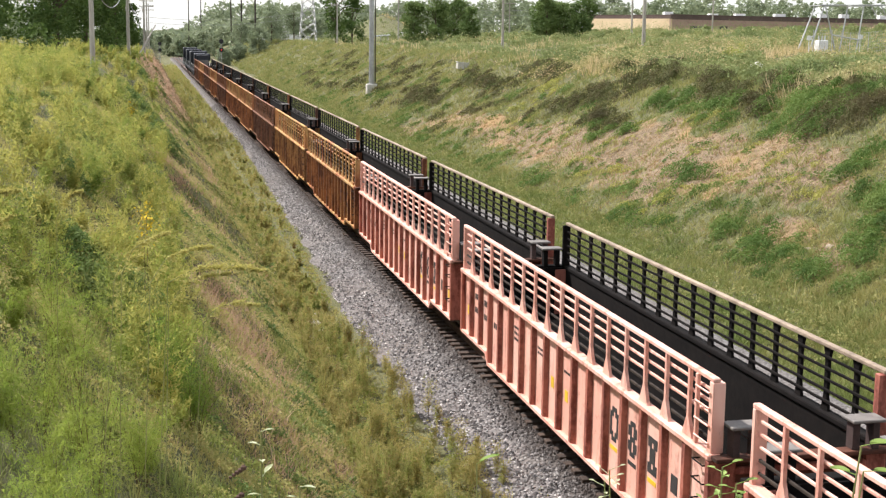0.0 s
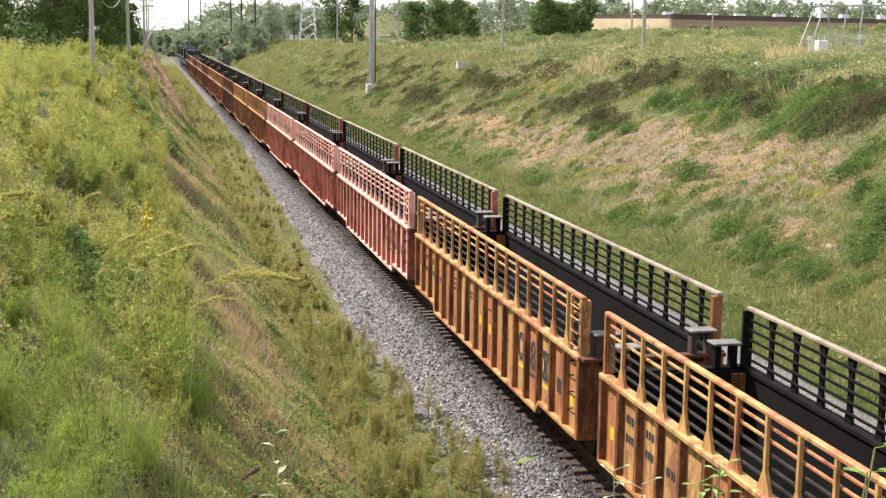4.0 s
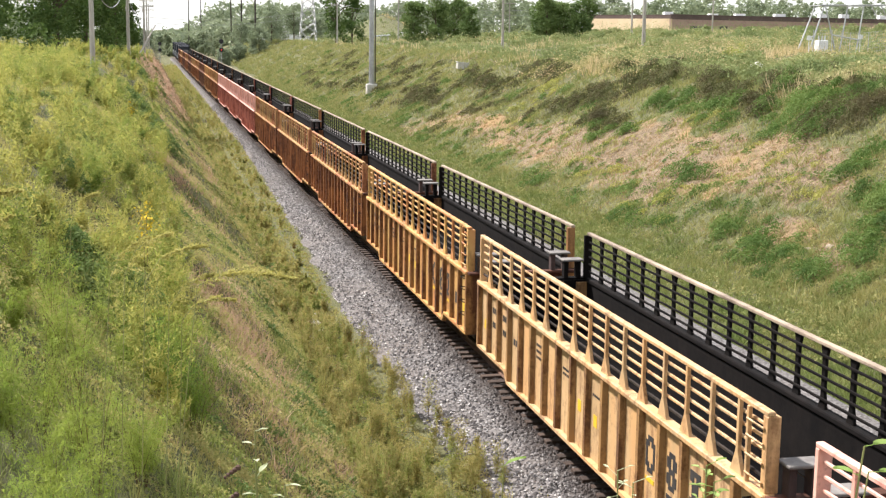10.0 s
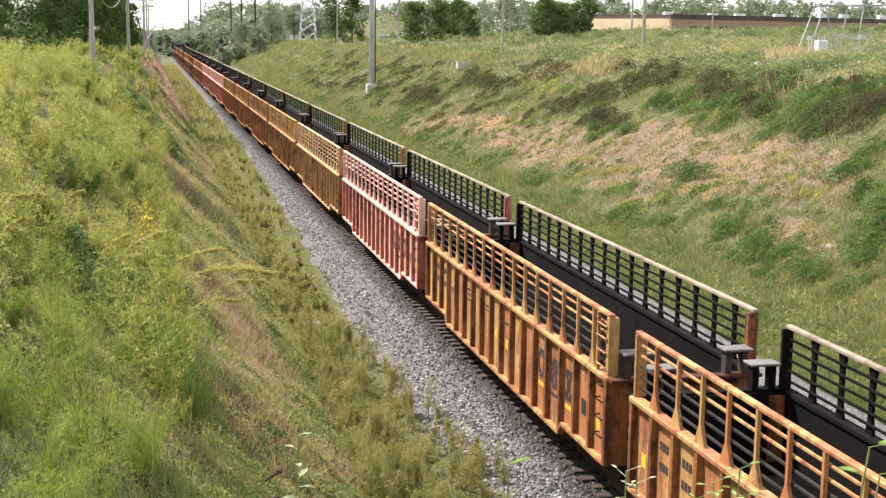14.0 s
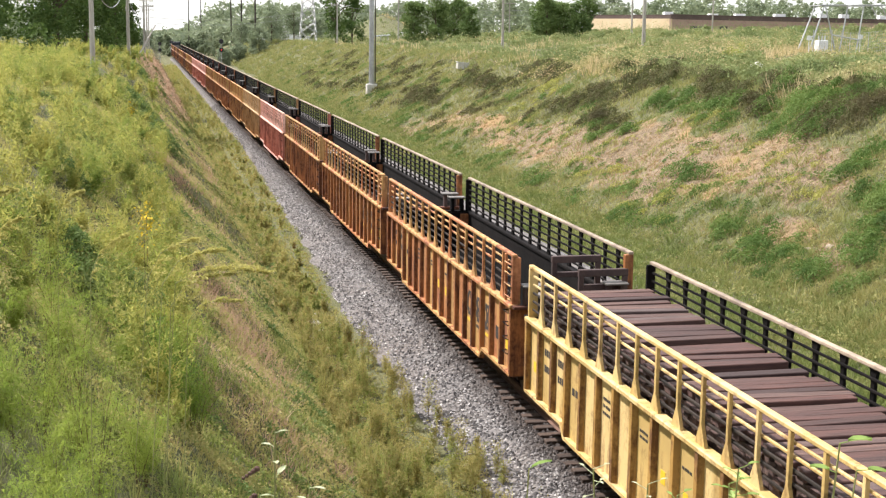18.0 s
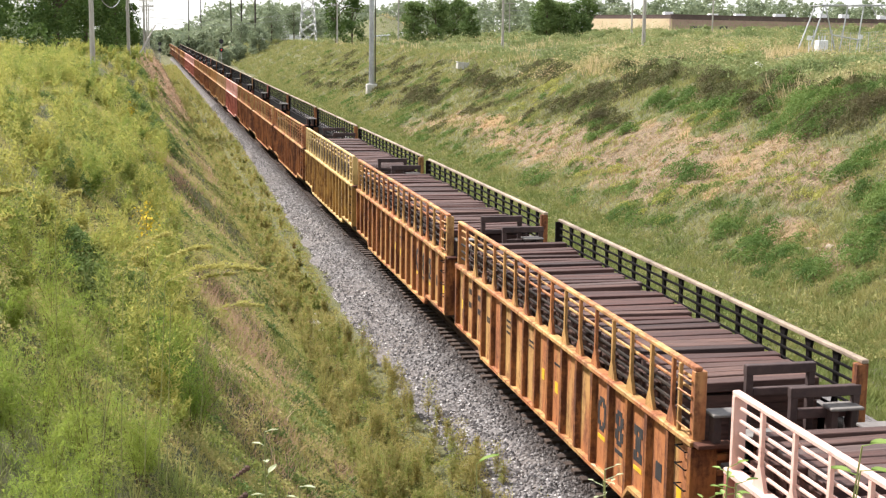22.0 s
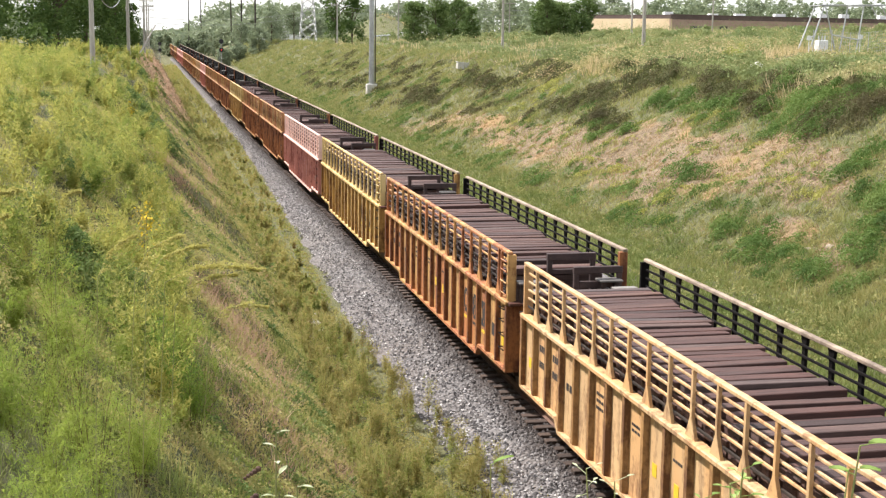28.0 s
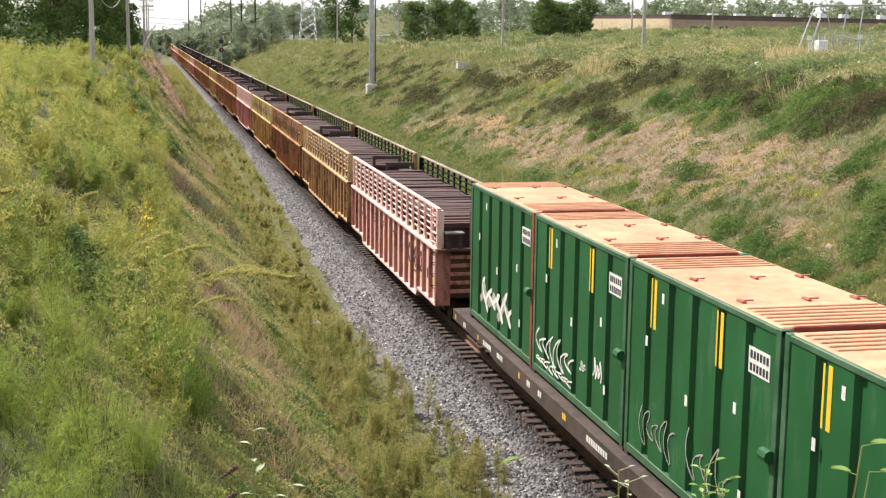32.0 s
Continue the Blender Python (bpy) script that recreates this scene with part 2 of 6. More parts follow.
# ---- ground ----
# bare earth on the banks: (x, y, half width across, half length along)
BARE = [(15.8, 50.6, 0.8, 1.6), (15.4, 45.8, 1.1, 1.8), (16.0, 115, 1.8, 6), (14.2, 118, 1.2, 5), (-7.6, 160, 1.5, 30), (-8.1, 132, 1.9, 20)]


def band_top(y):
    """Upper edge of the long bare scar on the far bank."""
    return np.interp(y, [48, 55, 59, 65, 70, 80, 88, 99, 109], [20.2, 21.0, 21.2, 21.1, 21.4, 20.3, 19.3, 18.6, 17.1])


def band_foot(y):
    return np.interp(y, [50, 52.5, 57.5, 61.6, 67.5, 76, 90, 109], [19.0, 17.0, 15.8, 14.2, 14.6, 15.0, 14.9, 15.2])


def bare(x, y):
    x, y = np.asarray(x, float), np.asarray(y, float)
    out = np.zeros_like(x)
    wob = 0.75 * waves(x, y, 6, 31) + 0.6 * waves(x, y, 1.9, 32)
    for cx, cy, a, b in BARE:
        q = ((x - cx) / a) ** 2 + ((y - cy) / b) ** 2 + wob
        out = np.maximum(out, 0.75 * (1 - step(0.2, 1.7, q)))
    inside = np.minimum(np.minimum(x - band_foot(y), band_top(y) - x) + 0.2, np.minimum(y - 51, 112 - y) * 0.4)
    return np.maximum(out, 0.8 * step(-0.3, 1.5, inside + 1.2 * wob))


def soil_material():
    k = Nodes("grassy_soil", 0.95)
    v = k.space((1, 1, 1), True)
    big, mid, fine = k.noise(v, 0.07, 4), k.noise(v, 0.6, 5), k.noise(v, 6.0, 6, 0.75)
    green = k.mix(mid, srgb(70, 76, 44), srgb(108, 104, 66))
    tan = k.mix(k.ramp(fine, [(0.35, 0.0), (0.65, 1.0)]), srgb(86, 72, 54), srgb(144, 124, 96))
    at = k.n("Attribute")
    at.attribute_name = "bare"
    f = k.math("ADD", k.math("MULTIPLY", big, 0.3), k.math("MULTIPLY", mid, 0.3))
    f = k.math("ADD", f, k.math("MULTIPLY", at.outputs["Fac"], 0.5))
    orange = k.mix(k.ramp(k.noise(v, 0.22, 3), [(0.5, 0.0), (0.68, 0.6)]), tan, srgb(160, 128, 80))
    rough = k.noise(v, 1.7, 5, 0.7)
    k.bump(k.math("ADD", k.math("MULTIPLY", fine, 0.35), rough), 0.9, 0.3)
    return k.done(k.mix(k.ramp(f, [(0.40, 0.0), (0.56, 1.0)]), green, orange))


M_SOIL = soil_material()


def make_ground():
    xs = np.concatenate([np.linspace(-1500, -120, 14), np.linspace(-110, -24, 24), np.linspace(-22, -3, 58), np.linspace(-2, 11, 8), np.linspace(11.6, 30, 50), np.linspace(32, 110, 40), np.linspace(130, 2000, 22)])
    ys = np.concatenate([np.linspace(-60, -4, 8), np.linspace(-2, 40, 75), np.linspace(41, 120, 90), np.linspace(122, 260, 70), np.linspace(266, 600, 45), np.linspace(650, 3000, 18)])
    gx, gy = np.meshgrid(xs, ys)
    z = ground_z(gx, gy)
    v = np.stack([gx, gy, z], -1).reshape(-1, 3)
    nx, ny = len(xs), len(ys)
    i = (np.arange(ny - 1)[:, None] * nx + np.arange(nx - 1)[None]).ravel()
    f = np.stack([i, i + 1, i + nx + 1, i + nx], -1)
    me = np_mesh("ground", v, f, True)
    me.attributes.new("bare", "FLOAT", "POINT").data.foreach_set("value", bare(v[:, 0], v[:, 1]).astype(np.float32))
    ob = link_mesh("ground", me, M_SOIL)
    return tagged(ob, "grassy railway cutting with bare tan soil patches", "ground", kind="structure")


make_ground()


def ballast_edge(y):
    """How far the stone reaches out from the track on the near side."""
    return np.interp(y, [20, 34, 44, 58, 76, 106, 250], [-3.4, -3.85, -3.85, -3.35, -3.0, -2.45, -2.25])


def ballast_material():
    k = Nodes("grey_ballast", 0.9)
    v = k.space((1, 1, 1), True)
    vo = k.n("TexVoronoi", Vector=v, Scale=13.0)
    big = k.noise(v, 0.35, 3)
    c = k.mix(vo.outputs["Color"], srgb(58, 55, 55), srgb(134, 130, 128))
    c = k.mix(k.ramp(big, [(0.35, 0.0), (0.7, 0.5)]), c, srgb(104, 95, 88))
    c = k.mix(oil_stain(k), c, srgb(52, 41, 34))
    k.bump(vo.outputs["Distance"], 0.9, 0.06)
    return k.done(c)


def oil_stain(k):
    """Brown oil and brake dust along the middle of the track, with a ragged border."""
    xyz = k.n("SeparateXYZ", Vector=k.n("NewGeometry").outputs["Position"])
    ax = k.math("ABSOLUTE", xyz.outputs[0], 0.0)
    rag = k.math("MULTIPLY", k.noise(k.space((1, 1, 1), True), 1.7, 4), 0.7)
    return k.ramp(k.math("SUBTRACT", 2.35, k.math("ADD", ax, rag)), [(0.0, 0.0), (0.6, 0.85)])


M_BALLAST = ballast_material()


def make_ballast():
    prof = [(-3.9, -0.9), (-3.5, -0.62), (-2.0, -0.3), (-1.4, -0.235), (0, -0.235), (1.4, -0.235), (2.2, -0.28), (4.5, -0.36), (7.4, -0.42), (8.2, -0.9)]
    ys = np.concatenate([np.linspace(-40, 10, 10), np.linspace(10.5, 90, 180), np.linspace(92, 420, 80)])
    px = np.concatenate([np.linspace(a[0], b[0], 6)[:-1] for a, b in zip(prof, prof[1:])] + [[prof[-1][0]]])
    pz = np.interp(px, [a[0] for a in prof], [a[1] for a in prof])
    gx, gy = np.meshgrid(px, ys)
    z = pz[None] + 0.014 * waves(gx, gy, 1.3, 11) + 0.008 * waves(gx, gy, 0.5, 12)
    squeeze = np.clip((ballast_edge(gy) + 1.4) / -2.5, 0.2, 1.2)
    gx = np.where(gx < -1.4, -1.4 + (gx + 1.4) * squeeze, gx)
    gx = gx + (0.18 * waves(gx, gy, 4, 13)) * (pz[None] < -0.55) * (gx < 0)
    nx, ny = len(px), len(ys)
    i = (np.arange(ny - 1)[:, None] * nx + np.arange(nx - 1)[None]).ravel()
    ob = link_mesh("ballast", np_mesh("ballast", np.stack([gx, gy, z], -1).reshape(-1, 3), np.stack([i, i + 1, i + nx + 1, i + nx], -1), True), M_BALLAST)
    tagged(ob, "bed of crushed grey stone ballast under the track", "ballast", kind="structure")
    # loose stones on the near shoulder
    r = np.random.RandomState(5)
    n = 40000
    y = 13 + 150 * r.rand(n) ** 2.1
    lo = ballast_edge(y) + 0.1
    x = lo + (-0.75 - lo) * r.rand(n)
    sq = np.clip((ballast_edge(y) + 1.4) / -2.5, 0.2, 1.2)
    zz = np.interp(np.where(x < -1.4, -1.4 + (x + 1.4) / sq, x), [a[0] for a in prof], [a[1] for a in prof]) + 0.015
    base = np.array([(1, 0, 0), (-1, 0, 0), (0, 1, 0), (0, -1, 0), (0, 0, 0.8), (0, 0, -0.5)], float)
    tri = np.array([(0, 2, 4), (2, 1, 4), (1, 3, 4), (3, 0, 4)])
    s = r.uniform(0.022, 0.06, n)
    a = r.uniform(0, 6.28, n)
    loc = base[None] * (s[:, None, None] * r.uniform(0.6, 1.25, (n, 6, 1)))
    rot = np.stack([loc[..., 0] * np.cos(a)[:, None] - loc[..., 1] * np.sin(a)[:, None], loc[..., 0] * np.sin(a)[:, None] + loc[..., 1] * np.cos(a)[:, None], loc[..., 2]], -1)
    v = rot + np.stack([x, y, zz], -1)[:, None]
    f = tri[None] + 6 * np.arange(n)[:, None, None]
    k = Nodes("ballast_stone", 0.85)
    rnd = k.n("NewGeometry").outputs["Random Per Island"]
    c = k.ramp(rnd, [(0.0, srgb(48, 46, 47)), (0.55, srgb(108, 104, 103)), (0.85, srgb(150, 146, 144)), (1.0, srgb(196, 192, 188))])
    m = k.done(k.mix(k.math("MULTIPLY", oil_stain(k), 0.9), c, srgb(56, 44, 37)))
    ob = link_mesh("ballast_stones", np_mesh("ballast_stones", v.reshape(-1, 3), f.reshape(-1, 3)), m)
    tagged(ob, "loose crushed grey stones along the track edge", "gravel", kind="stuff")


make_ballast()


def make_track():
    track = thing("railway_track", "single railway track on dark wooden ties and grey ballast", "track", kind="structure")
    for side in (-1, 1):
        bm = bms()
        prism(bm, [(side * 0.755 + a, b) for a, b in ((-0.07, -0.17), (0.07, -0.17), (0.07, -0.155), (0.012, -0.13), (0.012, -0.045), (0.036, -0.03), (0.036, 0.0), (-0.036, 0.0), (-0.036, -0.03), (-0.012, -0.045), (-0.012, -0.13), (-0.07, -0.155))], "y", -30, 420)
        part("rail", bm, M_RAIL, track)
    bm = bms()
    box(bm, -1.3, 1.3, -0.115, 0.115, -0.36, -0.165, 0.012)
    tie = part("tie", bm, M_TIE2, track)
    tie.location = (0, 12, 0)
    r = random.Random(4)
    y, made = 12.0, 1
    rest = bms()
    while y < 330:
        y += 0.52 + r.uniform(-0.02, 0.02)
        if made < 300:
            t = tie.copy()
            scene.collection.objects.link(t)
            t.location, t.rotation_euler = (r.uniform(-0.05, 0.05), y, r.uniform(-0.012, 0.012)), (0, 0, r.uniform(-0.02, 0.02))
            made += 1
        else:
            box(rest, -1.3, 1.3, y - 0.115, y + 0.115, -0.36, -0.165)
    ob = part("far_ties", rest, M_TIE2, track)
    ob["kind"] = "stuff"


make_track()

# ---- the train ----
LEN, PITCH_Y, FIRST, HALF = 16.46, 17.80, 52.62, 8.23
BAYS = 17
# how many of the lower rack rails are black with coal dust
SOOTED = {"pink": 2, "pale": 0, "yellow": 2, "tan": 1, "cream": 3, "orange": 3, "brown": 3}
MOVERS = []


BLOCKS = ((".###.", "##.##", "#...#", "#...#", "#...#", "##.##", ".###."), (".###.", "##.##", "##.##", ".###.", "##.##", "##.##", ".###."), ("#####", "##.##", ".###.", ".###.", ".###.", "##.##", "#####"))


def glyph(bm, rows, y, z, w, h, x):
    """A flat painted shape of joined cells on the near side, 6 mm thick."""
    cells, made = {}, []
    for j, row in enumerate(rows):
        for i, c in enumerate(row):
            if c == "#":
                corner = [(i, j), (i + 1, j), (i + 1, j + 1), (i, j + 1)]
                for q in corner:
                    if q not in cells:
                        cells[q] = bm.verts.new((x, y + w / 2 - w * q[0] / len(row), z + h - h * q[1] / len(rows)))
                made.append(bm.faces.new([cells[q] for q in corner]))
    g = bmesh.ops.extrude_face_region(bm, geom=made)
    bmesh.ops.translate(bm, verts=[v for v in g["geom"] if isinstance(v, bmesh.types.BMVert)], vec=(-0.006, 0, 0))
    bmesh.ops.recalc_face_normals(bm, faces=bm.faces)


def gondola(kind, loaded):
    """An open gondola with tall side racks; its middle stands on the rails at the origin, its front towards +y."""
    m = PAINT[kind]
    words = {"pink": "faded salmon-pink", "pale": "pale pink rust-streaked", "yellow": "weathered ochre-yellow", "tan": "weathered tan", "cream": "weathered cream-yellow", "orange": "rust-streaked orange", "brown": "rusty brown"}[kind]
    car = thing("gondola_car", words + " steel gondola car with tall side racks", "railcar", "gondola cars of the train")
    bay = LEN / BAYS
    for s in (-1, 1):
        # far-side rack is black, near-side rack takes the car's paint
        inner = M_BLACK if s > 0 else m
        bm = bms()
        prism(bm, [(-HALF, 0.74), (-5.55, 0.74), (-5.3, 0.5), (5.3, 0.5), (5.55, 0.74), (HALF, 0.74), (HALF, 2.38), (-HALF, 2.38)], "x", s * 1.425, s * 1.445)
        part("side_panel", bm, m, car)
        bm = bms()
        prism(bm, [(-HALF, 0.73), (-5.56, 0.73), (-5.31, 0.485), (5.31, 0.485), (5.56, 0.73), (HALF, 0.73), (HALF, 0.80), (5.53, 0.80), (5.28, 0.555), (-5.28, 0.555), (-5.53, 0.80), (-HALF, 0.80)], "x", s * 1.44, s * 1.556)
        part("bottom_sill", bm, m, car)
        # inner liners are black on both sides
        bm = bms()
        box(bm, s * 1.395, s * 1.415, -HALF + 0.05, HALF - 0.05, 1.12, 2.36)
        part("side_liner", bm, M_BLACK, car)
        ribs = [-HALF + bay * i for i in range(1, BAYS)]
        rib_mesh = {}
        joined = bms()
        for y in ribs:
            low = 0.75 if abs(y) > 5.4 else 0.49
            if s < 0:
                if low not in rib_mesh:
                    bm = bms()
                    prism(bm, [(s * 1.44, -0.115), (s * 1.548, -0.06), (s * 1.548, 0.06), (s * 1.44, 0.115)], "z", low, 2.36)
                    rib_mesh[low] = bpy.data.meshes.new("rib")
                    bm.to_mesh(rib_mesh[low])
                    bm.free()
                # rib colour carries shade as well as rust
                link_mesh("rib", rib_mesh[low], SHADED_RUST[kind], car, at=pose(0, y, 0))
            else:
                prism(joined, [(s * 1.44, y - 0.115), (s * 1.548, y - 0.06), (s * 1.548, y + 0.06), (s * 1.44, y + 0.115)], "z", low, 2.36)
        if s > 0:
            part("side_ribs", joined, m, car)
        else:
            joined.free()
        bm = bms()
        box(bm, s * 1.35, s * 1.572, -HALF - 0.05, HALF + 0.05, 2.375, 2.48, 0.02)
        part("top_chord", bm, m if s < 0 else M_BLACK, car)
        bm = bms()
        prism(bm, [(-0.2, 2.475), (0.2, 2.475), (0.036, 2.82), (0.034, 3.60), (-0.034, 3.60), (-0.036, 2.82)] if s < 0 else [(-0.12, 2.475), (0.12, 2.475), (0.055, 2.75), (0.055, 3.35), (0.12, 3.60), (-0.12, 3.60), (-0.055, 3.35), (-0.055, 2.75)], "x", s * 1.44, s * 1.50)
        me = bpy.data.meshes.new("post")
        bm.to_mesh(me)
        bm.free()
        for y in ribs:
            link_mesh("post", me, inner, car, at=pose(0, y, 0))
        bm = bms()
        box(bm, s * 1.395, s * 1.438, -HALF + 0.12, HALF - 0.12, -0.025, 0.025, 0.01)
        me = bpy.data.meshes.new("rack_rail")
        bm.to_mesh(me)
        bm.free()
        me_low = me.copy()
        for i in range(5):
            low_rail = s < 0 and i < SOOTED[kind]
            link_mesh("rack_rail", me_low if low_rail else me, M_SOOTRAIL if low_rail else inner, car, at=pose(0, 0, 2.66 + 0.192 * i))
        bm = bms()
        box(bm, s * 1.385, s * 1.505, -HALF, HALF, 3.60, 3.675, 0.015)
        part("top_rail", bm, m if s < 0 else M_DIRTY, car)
        for e in (-1, 1):
            bm = bms()
            box(bm, s * 1.30, s * 1.505, e * (HALF - 0.16 if e < 0 else HALF - 0.1), e * HALF, 2.475, 3.60, 0.012)
            part("end_post", bm, (m if s < 0 else SHADED_RUST[kind]) if e < 0 else inner, car)
            bm = bms()
            box(bm, s * 1.10, s * 1.555, e * (HALF - 0.10), e * (HALF + 0.06), 0.73, 2.37, 0.015)
            part("corner_post", bm, SHADED_RUST[kind], car)
    for e in (-1, 1):
        bm = bms()
        box(bm, -1.40, 1.40, e * (HALF - 0.06), e * (HALF - 0.01), 0.95, 2.42)
        wall = part("end_wall", bm, M_ENDSHADE if e < 0 else M_BLACK, car)
        bm = bms()
        box(bm, -1.12, 1.12, e * (HALF - 0.009), e * (HALF + 0.07), 0, 0.12, 0.02)
        me = bpy.data.meshes.new("end_corrugation")
        bm.to_mesh(me)
        bm.free()
        for z in (1.1, 1.36, 1.62, 1.88, 2.14):
            link_mesh("end_corrugation", me, SHADED_RUST[kind], wall, at=pose(0, 0, z))
        bm = bms()
        box(bm, -1.52, 1.52, e * HALF, e * (HALF + 0.26), 2.40, 2.47, 0.01)
        part("end_ledge", bm, M_BLACK if e > 0 else M_ENDSHADE, car)
        for s in (-1, 1):
            bm = bms()
            lo, hi = (0.72, 1.30)
            box(bm, s * lo, s * hi, e * (HALF - 0.1), e * (HALF + 0.3), 2.92, 2.97, 0.012)
            bracket = part("end_bracket", bm, M_SLAB, car)
            for x in (lo + 0.12, hi - 0.12):
                bm = bms()
                box(bm, s * (x - 0.06), s * (x + 0.06), e * (HALF - 0.02), e * (HALF + 0.2), 2.468, 2.925, 0.01)
                part("bracket_leg", bm, M_STOP if e < 0 else M_BLACK, bracket)
        bm = bms()
        box(bm, -0.13, 0.13, e * HALF, e * (HALF + 0.5), 0.72, 0.98, 0.03)
        box(bm, -0.2, 0.12, e * (HALF + 0.48), e * (HALF + 0.668), 0.68, 1.0, 0.05)
        part("coupler", bm, M_WHEEL, car)
        truck_under(car, e * 6.0)
        if e < 0:
            for z in (1.25, 1.6, 1.95, 2.25):
                bm = bms()
                rod(bm, (-1.57, -HALF + 0.12, z), (-1.57, -HALF + 0.55, z), 0.014, n=5)
                for y in (0.13, 0.54):
                    rod(bm, (-1.43, -HALF + y, z), (-1.57, -HALF + y, z), 0.014, n=5)
                part("grab_iron", bm, M_BLACK, car)
            for z in (2.62, 2.9, 3.18, 3.42):
                bm = bms()
                rod(bm, (-1.53, -HALF + 0.08, z), (-1.53, -HALF + 0.62, z), 0.018, n=5)
                part("ladder_rung", bm, m, car)
            bm = bms()
            box(bm, -1.53, -1.47, -HALF + 0.56, -HALF + 0.64, 2.47, 3.61, 0.01)
            part("ladder_stile", bm, m, car)
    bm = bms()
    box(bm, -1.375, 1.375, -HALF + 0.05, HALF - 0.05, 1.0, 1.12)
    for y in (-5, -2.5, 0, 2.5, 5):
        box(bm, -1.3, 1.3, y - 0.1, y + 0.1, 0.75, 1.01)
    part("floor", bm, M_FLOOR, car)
    if loaded:
        for x0, x1, y, z, slit in ((-0.27, 0.84, -7.55, 3.5, 0.12), (0.2, 1.3, -HALF + 0.02, 3.27, 0.0)):
            frame_part = None
            bm = bms()
            box(bm, x0 - 0.07, x1 + 0.07, y - 0.07, y + 0.07, z - 0.17 + 0.02 * slit, z, 0.012)
            frame_part = part("stop_frame", bm, M_STOP, car)
            bm = bms()
            box(bm, x0 + 0.061, x1 - 0.061, y - 0.06, y + 0.05, z - 0.52, z - 0.36 - slit * 0.3, 0.01)
            part("cross_board", bm, M_STOP, frame_part)
            for x in (x0, x1):
                bm = bms()
                box(bm, x - 0.06, x + 0.06, y - 0.06, y + 0.06, 2.3, z - 0.165, 0.01)
                part("stop_post", bm, M_STOP, frame_part)
    # markings: bold plain shapes, each on a panel of its own, over a bar
    for y, shape in ((-3.79, 0), (-4.76, 1), (-5.73, 2)):
        bm = bms()
        glyph(bm, BLOCKS[shape], y, 1.30, 0.42, 0.66, -1.446)
        part("marking", bm, MARK_OF[kind], car)
        bm = bms()
        box(bm, -1.452, -1.446, y - 0.2, y + 0.2, 1.13, 1.21)
        part("marking", bm, M_MARKY if shape != 1 else MARK_OF[kind], car)
    # unreadable lettering and numbers: rows of short bars
    for y, rows in ((6.86, ((2.02, 0.15, 3), (1.66, 0.15, 3))), (5.89, ((2.02, 0.15, 3), (1.66, 0.15, 3))), (4.92, ((1.66, 0.15, 2),)), (3.0, ((2.0, 0.06, 4), (1.86, 0.06, 3), (1.72, 0.06, 4))), (1.06, ((1.95, 0.05, 4), (1.84, 0.05, 3))), (-0.88, ((1.9, 0.05, 4),))):
        bm = bms()
        for z, h, n in rows:
            w = 0.42 / n
            for q in range(n):
                box(bm, -1.452, -1.446, y - 0.21 + w * q, y - 0.21 + w * q + w * 0.72, z - h, z)
        part("lettering", bm, MARK_OF[kind], car)["kind"] = "stuff"
    for y, z in ((7.75, 1.3), (0.1, 1.3), (-0.88, 1.25), (-7.62, 1.25)):
        bm = bms()
        box(bm, -1.452, -1.446, y - 0.1, y + 0.1, z, z + 0.24)
        part("reflector", bm, M_MARKY, car, "faded yellow reflector")
    bm = bms()
    box(bm, -1.452, -1.446, -6.86, -6.58, 1.3, 1.62)
    part("data_plate", bm, M_MARK, car)
    return car


MARK_OF = {"pink": M_MARK, "pale": M_MARK, "yellow": M_MARK, "tan": M_MARK, "cream": M_MARK, "orange": M_MARK, "brown": M_MARKG}


def truck_under(car, y, half=0.88):
    """A two-axle truck with its frames and wheels."""
    bm = bms()
    for s in (-1, 1):
        prism(bm, [(y - 1.25, 0.36), (y - 1.25, 0.52), (y - 0.75, 0.62), (y - 0.45, 0.78), (y + 0.45, 0.78), (y + 0.75, 0.62), (y + 1.25, 0.52), (y + 1.25, 0.36), (y + 0.7, 0.4), (y + 0.35, 0.24), (y - 0.35, 0.24), (y - 0.7, 0.4)], "x", s * (half + 0.02), s * (half + 0.16))
    box(bm, -half - 0.02, half + 0.02, y - 0.2, y + 0.2, 0.5, 0.76)
    truck = part("truck", bm, M_WHEEL, car)
    for dy in (-0.89, 0.89):
        bm = bms()
        for s in (-1, 1):
            rod(bm, (s * 0.69, y + dy, 0.43), (s * 0.80, y + dy, 0.43), 0.43, n=18)
        rod(bm, (-0.8, y + dy, 0.43), (0.8, y + dy, 0.43), 0.08, n=8)
        part("wheelset", bm, M_WHEEL, truck)


# wheelsets' tops stay under the floor beams; each car is copied with all its parts
COLOURS = {-10: "brown", -9: "orange", -8: "brown", -7: "orange", -6: "brown", -5: "orange", -4: "orange", -3: "brown", -2: "yellow", -1: "orange", 0: "pink", 1: "pink", 2: "pink", 3: "orange", 4: "orange",
           5: "orange", 6: "yellow", 7: "tan", 8: "pink", 9: "orange", 10: "orange", 11: "orange", 12: "cream", 13: "orange", 14: "orange", 15: "pale", 16: "cream", 17: "orange", 18: "tan", 19: "pale"}


def make_gondolas():
    built = {}
    for i in range(-10, 20):
        key = (COLOURS[i], i >= 11)
        m = pose(0, FIRST - HALF - PITCH_Y * i, 0)
        if key not in built:
            car = built[key] = gondola(*key)
            car.matrix_basis = m
        else:
            car = copy_thing(built[key], m)
        MOVERS.append((car, 0.0, FIRST - HALF - PITCH_Y * i, 0.0))


make_gondolas()


